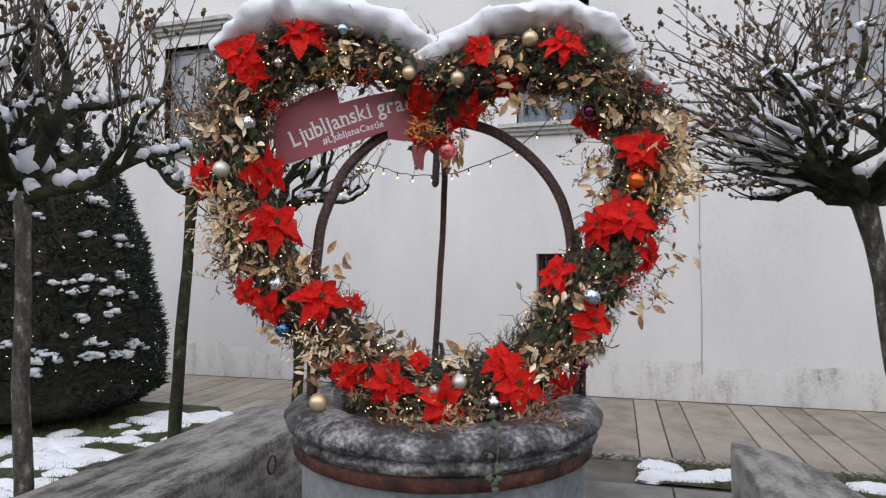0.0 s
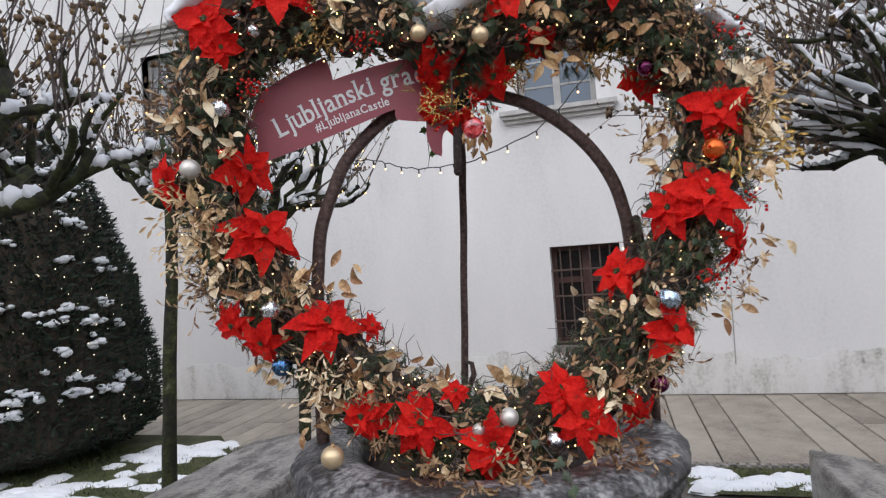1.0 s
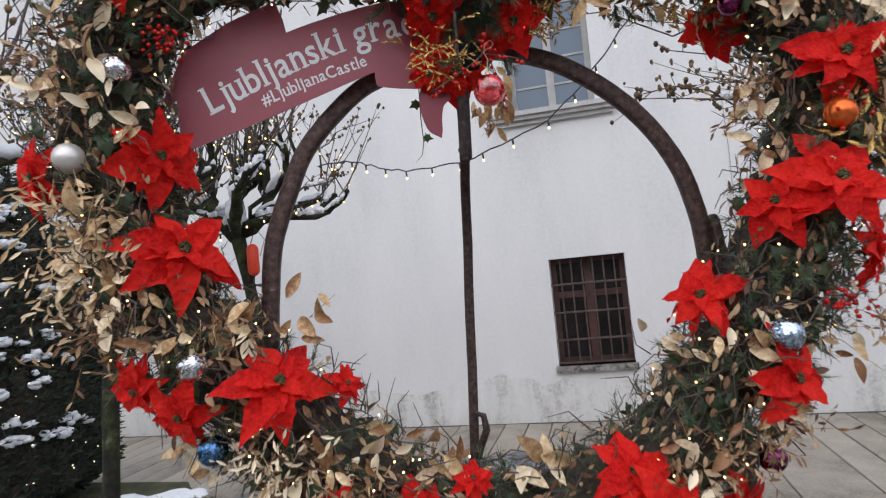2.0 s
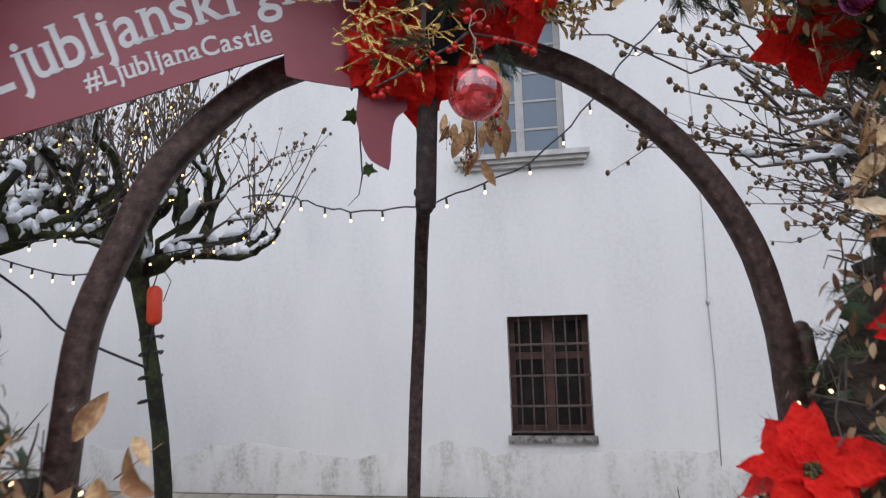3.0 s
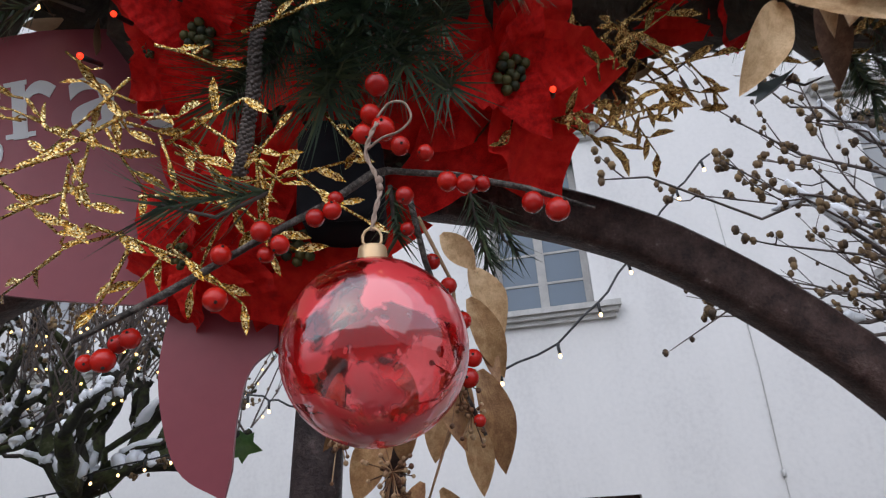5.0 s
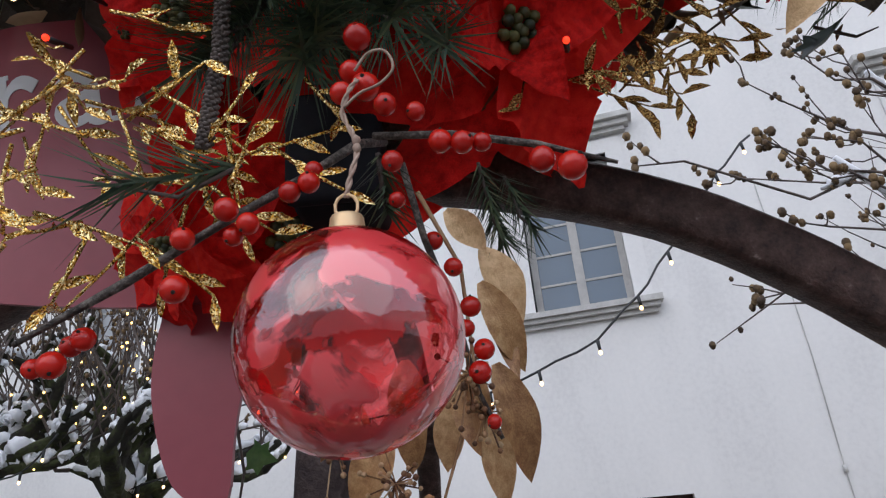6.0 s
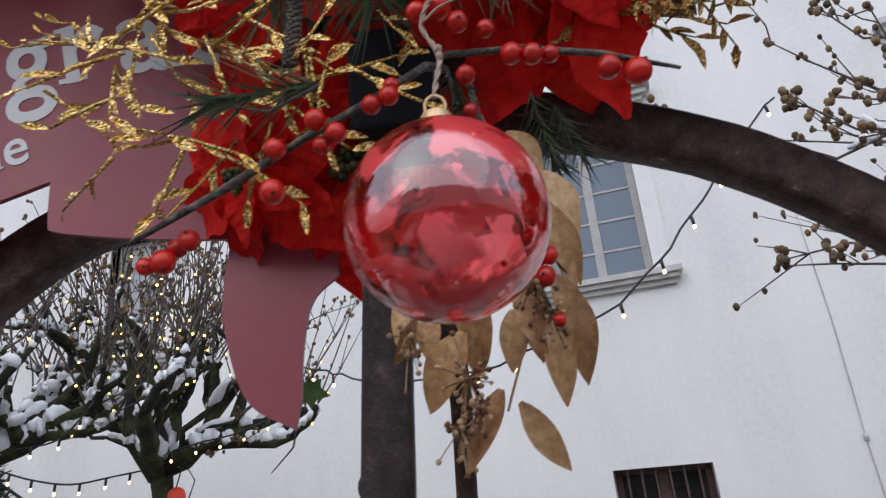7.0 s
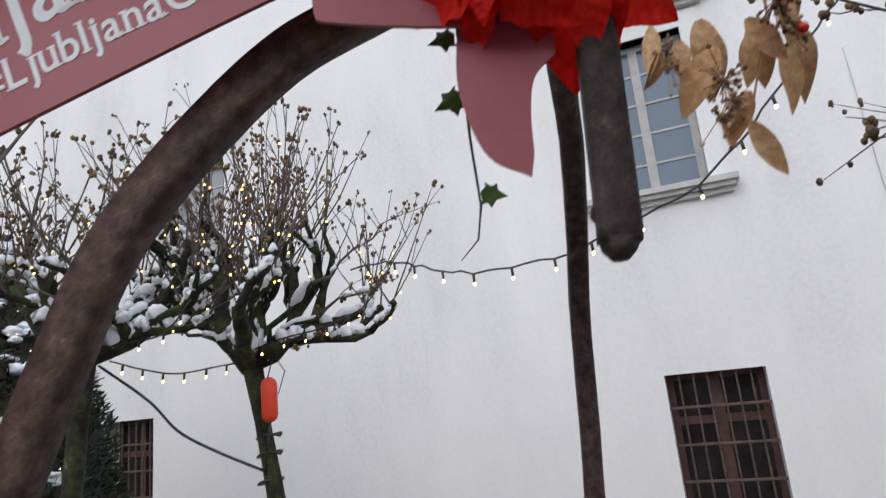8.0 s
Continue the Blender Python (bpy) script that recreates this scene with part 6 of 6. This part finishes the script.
        for k in range(16):
            f = rr.random() * (len(stalks) - 1.01)
            p = stalks[int(f)].lerp(stalks[int(f) + 1], f - int(f))
            d = ((e - b).normalized() * 0.9 + Vector((rr.uniform(-0.8, 0.8), rr.uniform(-0.8, 0.8), rr.uniform(-0.35, 0.9)))).normalized()
            ln = rr.choice((0.02, 0.03, 0.05, 0.08, 0.14, 0.2)) * rr.uniform(0.7, 1.2)
            q = p + d * ln
            sag = Vector((rr.uniform(-0.1, 0.1), rr.uniform(-0.1, 0.1), rr.uniform(-0.2, 0.05))) * ln
            twig.tube([p, p.lerp(q, 0.33) + sag, p.lerp(q, 0.7) + sag * 0.9, q], [0.0026, 0.0021, 0.0017, 0.0012], 5, caps=False)
            pod(q, rr.choice((1, 2, 3)))
            if ln > 0.07:
                pod(p.lerp(q, 0.6) + sag, rr.choice((1, 2)))
        for k in range(3):
            drift(a, b, 0.014)
        for k in range(2):
            i = rr.choice((1, 2, 3))
            drift(stalks[i], stalks[i + 1], 0.008)
    put("trunk", trunk, trunk_mat or bark, t, "grey-brown bark trunk")
    put("branch_crown", limb, mossy, t, "dark mossy knuckled limbs")
    tagged(put("twig_cluster", twig, twig_mat, t, "thin brown shoots"), kind="stuff")
    tagged(put("seed_pod_cluster", pods, pod_mat, t, "brown seed pods"), kind="stuff")
    tagged(put("snow", snow, snow_mat, t, "lumps of fresh snow"), kind="stuff")
    if bulbs.v:
        tagged(put("bulb_cluster", bulbs, tree_bulb_mat, t, "golden fairy bulbs"), kind="stuff")
    return t


pollard((-2.82, 2.33, BED), (-2.83, 2.28, 2.07), 41, 1.15, 0.8, 9, 7, 0.038, "bare pollarded tree with mossy limbs and snow on the lawn bed", twig_len=0.85, flat=0.4, lit=0.04, thick=1.35, drifts=1.05, pod_size=1.25, twig_r=0.0056)
pollard((-3.13, 3.75, BED), (-3.10, 3.92, 2.25), 52, 0.85, 0.75, 6, 3, 0.042, "slim leaning bare pollarded tree with seed pods beside the clipped yew", twig_len=0.6, lit=0.5, thick=1.5, drifts=1.0, pod_size=0.8, trunk_mat=mossy)
pollard((-2.535, 4.46, -0.03), (-2.60, 4.40, 2.17), 67, 0.99, 0.9, 8, 3, 0.04, "bare pollarded tree with an orange plastic case tied to its trunk", twig_len=0.66, flat=0.6, lit=0.75, thick=1.5, drifts=0.95, pod_size=0.8, trunk_mat=mossy, bow=(0.09, 0.03, 0), tips=((-1.89, 4.53, 2.47), (-2.21, 4.45, 2.25), (-1.855, 4.54, 2.77), (-3.1, 4.21, 2.43)))
pollard((2.0, 4.45, -0.03), (1.60, 4.36, 2.1), 78, 1.5, 0.45, 13, 10, 0.062, "broad bare pollarded tree with dense snowy twigs beside the path", lean=(-0.45, -0.1), twig_len=0.8, flat=0.42, lit=0.03, pod_size=1.0, twig_r=0.006, drifts=0.95, tips=((-0.386, 3.489, 2.777), (-0.149, 3.749, 2.475), (-0.012, 3.724, 2.644), (0.125, 3.76, 2.49), (0.289, 3.856, 2.318), (0.368, 3.929, 2.171), (-0.067, 3.605, 2.831), (0.079, 3.645, 2.743), (0.476, 3.958, 2.189), (0.2, 3.7, 2.95), (-0.014, 3.8, 3.119), (-0.11, 3.8, 2.83), (-0.142, 3.8, 2.472), (0.115, 3.8, 3.21), (0.244, 3.8, 3.149), (0.085, 3.8, 2.907)))
g = Geo()
g.tube([(0.0, 0, 0.0), (0, 0, 0.012), (0, 0, 0.03), (0, 0, 0.17), (0, 0, 0.188), (0, 0, 0.2)], [0.012, 0.03, 0.037, 0.037, 0.03, 0.012], 16)
case = empty("cable_case", pose(-2.475, 4.36, 1.885), "orange plastic cable case tied to the tree trunk", "cable case")
put("shell", g, orange_mat, case)
g = Geo()
g.tube([(0, 0, 0.0), (-0.02, 0.01, -0.08), (-0.05, 0.02, -0.16), (-0.06, 0.05, -0.3)], 0.006, 5)
g.tube([(-0.03, 0.03, 0.2), (0.03, 0.0, 0.3), (0.09, 0.0, 0.22), (0.05, 0, 0.12)], 0.003, 4)
put("cable", g, cable_mat, case, "black power cable")
# coils round that trunk
g = Geo()
for z0 in (1.62, 1.74, 1.82, 1.5):
    g.tube([(-2.545 + 0.056 * math.cos(a), 4.44 + 0.056 * math.sin(a), z0 + 0.012 * math.sin(a * 1.5)) for a in np.linspace(0, 6.4, 14)], 0.006, 5)
g.tube(smooth_line([(-2.53, 4.38, 1.674), (-2.75, 4.31, 1.783), (-2.93, 4.27, 1.886), (-3.06, 4.22, 2.037), (-3.18, 4.05, 2.213)]), 0.007, 5)
tagged(put("power_cable", g, cable_mat), "grey power cable wound round the trunk and slung between trees", "cable")

# ---- clipped yew cone ----
yew = empty("clipped_yew", pose(-6.05, 5.2, BED), "dark clipped cone-shaped yew with snow and fairy lights", "topiary")
PROFILE = [(0.1, 0.95), (0.25, 1.2), (0.7, 1.21), (1.05, 1.17), (1.76, 1.01), (2.4, 0.82), (3.0, 0.52), (3.4, 0.25), (3.66, 0.02)]


def yew_radius(h):
    for (a, ra), (b, rb) in zip(PROFILE, PROFILE[1:]):
        if a <= h <= b:
            return ra + (rb - ra) * (h - a) / (b - a)
    return 0.0


g = Geo()
g.lathe([(max(0.01, r - 0.05), h) for h, r in reversed(PROFILE)], 48, 0.05, 5)
put("inner_growth", g, core_mat, yew, "dark inner growth")
g, sn, bl = Geo(), Geo(), Geo()
rng = random.Random(77)
done = 0
while done < 20000:
    h = rng.uniform(0.1, 3.64)
    if rng.random() > yew_radius(h) / 1.21 + 0.05:
        continue
    a = rng.uniform(math.pi * 0.85, math.pi * 2.25)
    r = yew_radius(h) + 0.035 * noise.noise(Vector((math.cos(a) * 3, math.sin(a) * 3, h * 3))) + rng.uniform(-0.05, 0.03)
    p = Vector((r * math.cos(a), r * math.sin(a), h))
    out = Vector((math.cos(a), math.sin(a), 0.35))
    d = (out + Vector((rng.uniform(-0.9, 0.9), rng.uniform(-0.9, 0.9), rng.uniform(-0.6, 0.8)))).normalized()
    ln, w = rng.uniform(0.04, 0.09), rng.uniform(0.006, 0.014)
    s = d.orthogonal().normalized() * w
    g.add([p - s, p + s, p + d * ln + s * 0.5, p + d * ln - s * 0.5], [(0, 1, 2, 3)])
    done += 1
tagged(put("needle_cluster", g, hedge_mat, yew, "dense dark green needles"), kind="stuff")
for _ in range(150):
    h = rng.uniform(0.6, 3.4)
    a = rng.uniform(math.pi * 1.0, math.pi * 2.05)
    r = yew_radius(h) + 0.01
    c = Vector((r * math.cos(a), r * math.sin(a), h))
    for k in range(rng.choice((2, 4, 6, 9))):
        t2 = Vector((-math.sin(a), math.cos(a), 0)) * rng.gauss(0, 0.055)
        sn.ball(c + t2 + Vector((0, 0, rng.gauss(0, 0.016))), rng.uniform(0.016, 0.046), 8, 6, (1.2, 1.2, rng.uniform(0.5, 0.9)), 0.32, rng)
tagged(put("snow", sn, snow_mat, yew, "small clumps of snow"), kind="stuff")
for _ in range(240):
    h = rng.uniform(0.3, 3.2)
    a = rng.uniform(math.pi, math.pi * 2.1)
    r = yew_radius(h) + 0.03
    bl.ball((r * math.cos(a), r * math.sin(a), h), 0.0042, 6, 4)
tagged(put("bulb_cluster", bl, pale_bulb_mat, yew, "warm fairy bulbs"), kind="stuff")

# ---- string of lights between the trees ----
string = empty("light_string", WELL @ pose(0, 0, 0), "string of small warm lights slung between two trees", "light string")
ends = smooth_line([(-0.75, 4.5, 2.46), (-0.533, 4.3, 2.434), (-0.388, 4.28, 2.385), (-0.192, 4.25, 2.342), (0.04, 4.15, 2.345), (0.25, 4.0, 2.385), (0.52, 3.9, 2.50), (0.73, 3.9, 2.70), (0.9, 3.9, 2.9), (1.1, 3.95, 3.1)], 5)
g = Geo()
rng = random.Random(5)
ends = [Vector(p) + Vector((rng.uniform(-0.006, 0.006), 0, rng.uniform(-0.008, 0.008))) for p in ends]
g.tube(ends, 0.0038, 5)
put("cable", g, cable_mat, string, "dark rubber cable")
for i in range(2, len(ends) - 1, 3):
    p = ends[i]
    gg = Geo()
    gg.tube([p, p + Vector((0.002, -0.004, -0.03))], [0.0055, 0.0045], 6)
    sk = put("socket", gg, cable_mat, string)
    gg = Geo()
    gg.ball(p + Vector((0.002, -0.004, -0.037)), 0.0055, 8, 6, (1, 1, 1.3))
    put("bulb", gg, bulb_mat, sk, "warm bulb")

spur = empty("light_string", pose(0, 0, 0), "short string of warm lights between two bare trees", "light string")
for row in ([(-2.99, 3.95, 2.214), (-2.841, 3.99, 2.162), (-2.74, 4.08, 2.133), (-2.65, 4.2, 2.15), (-2.58, 4.33, 2.17)], [(-2.93, 3.96, 2.279), (-2.745, 4.01, 2.306), (-2.622, 4.04, 2.437)], [(-2.55, 4.31, 2.21), (-2.36, 4.33, 2.25), (-2.2, 4.38, 2.275), (-2.04, 4.43, 2.33)]):
    line = [Vector(p) for p in smooth_line(row, 5)]
    g = Geo()
    g.tube(line, 0.0038, 5)
    put("cable", g, cable_mat, spur, "dark rubber cable")
    for i in range(2, len(line) - 1, 3):
        gg = Geo()
        gg.tube([line[i], line[i] + Vector((0.002, -0.004, -0.03))], [0.0055, 0.0045], 6)
        sk = put("socket", gg, cable_mat, spur)
        gg = Geo()
        gg.ball(line[i] + Vector((0.002, -0.004, -0.037)), 0.0055, 8, 6, (1, 1, 1.3))
        put("bulb", gg, bulb_mat, sk, "warm bulb")
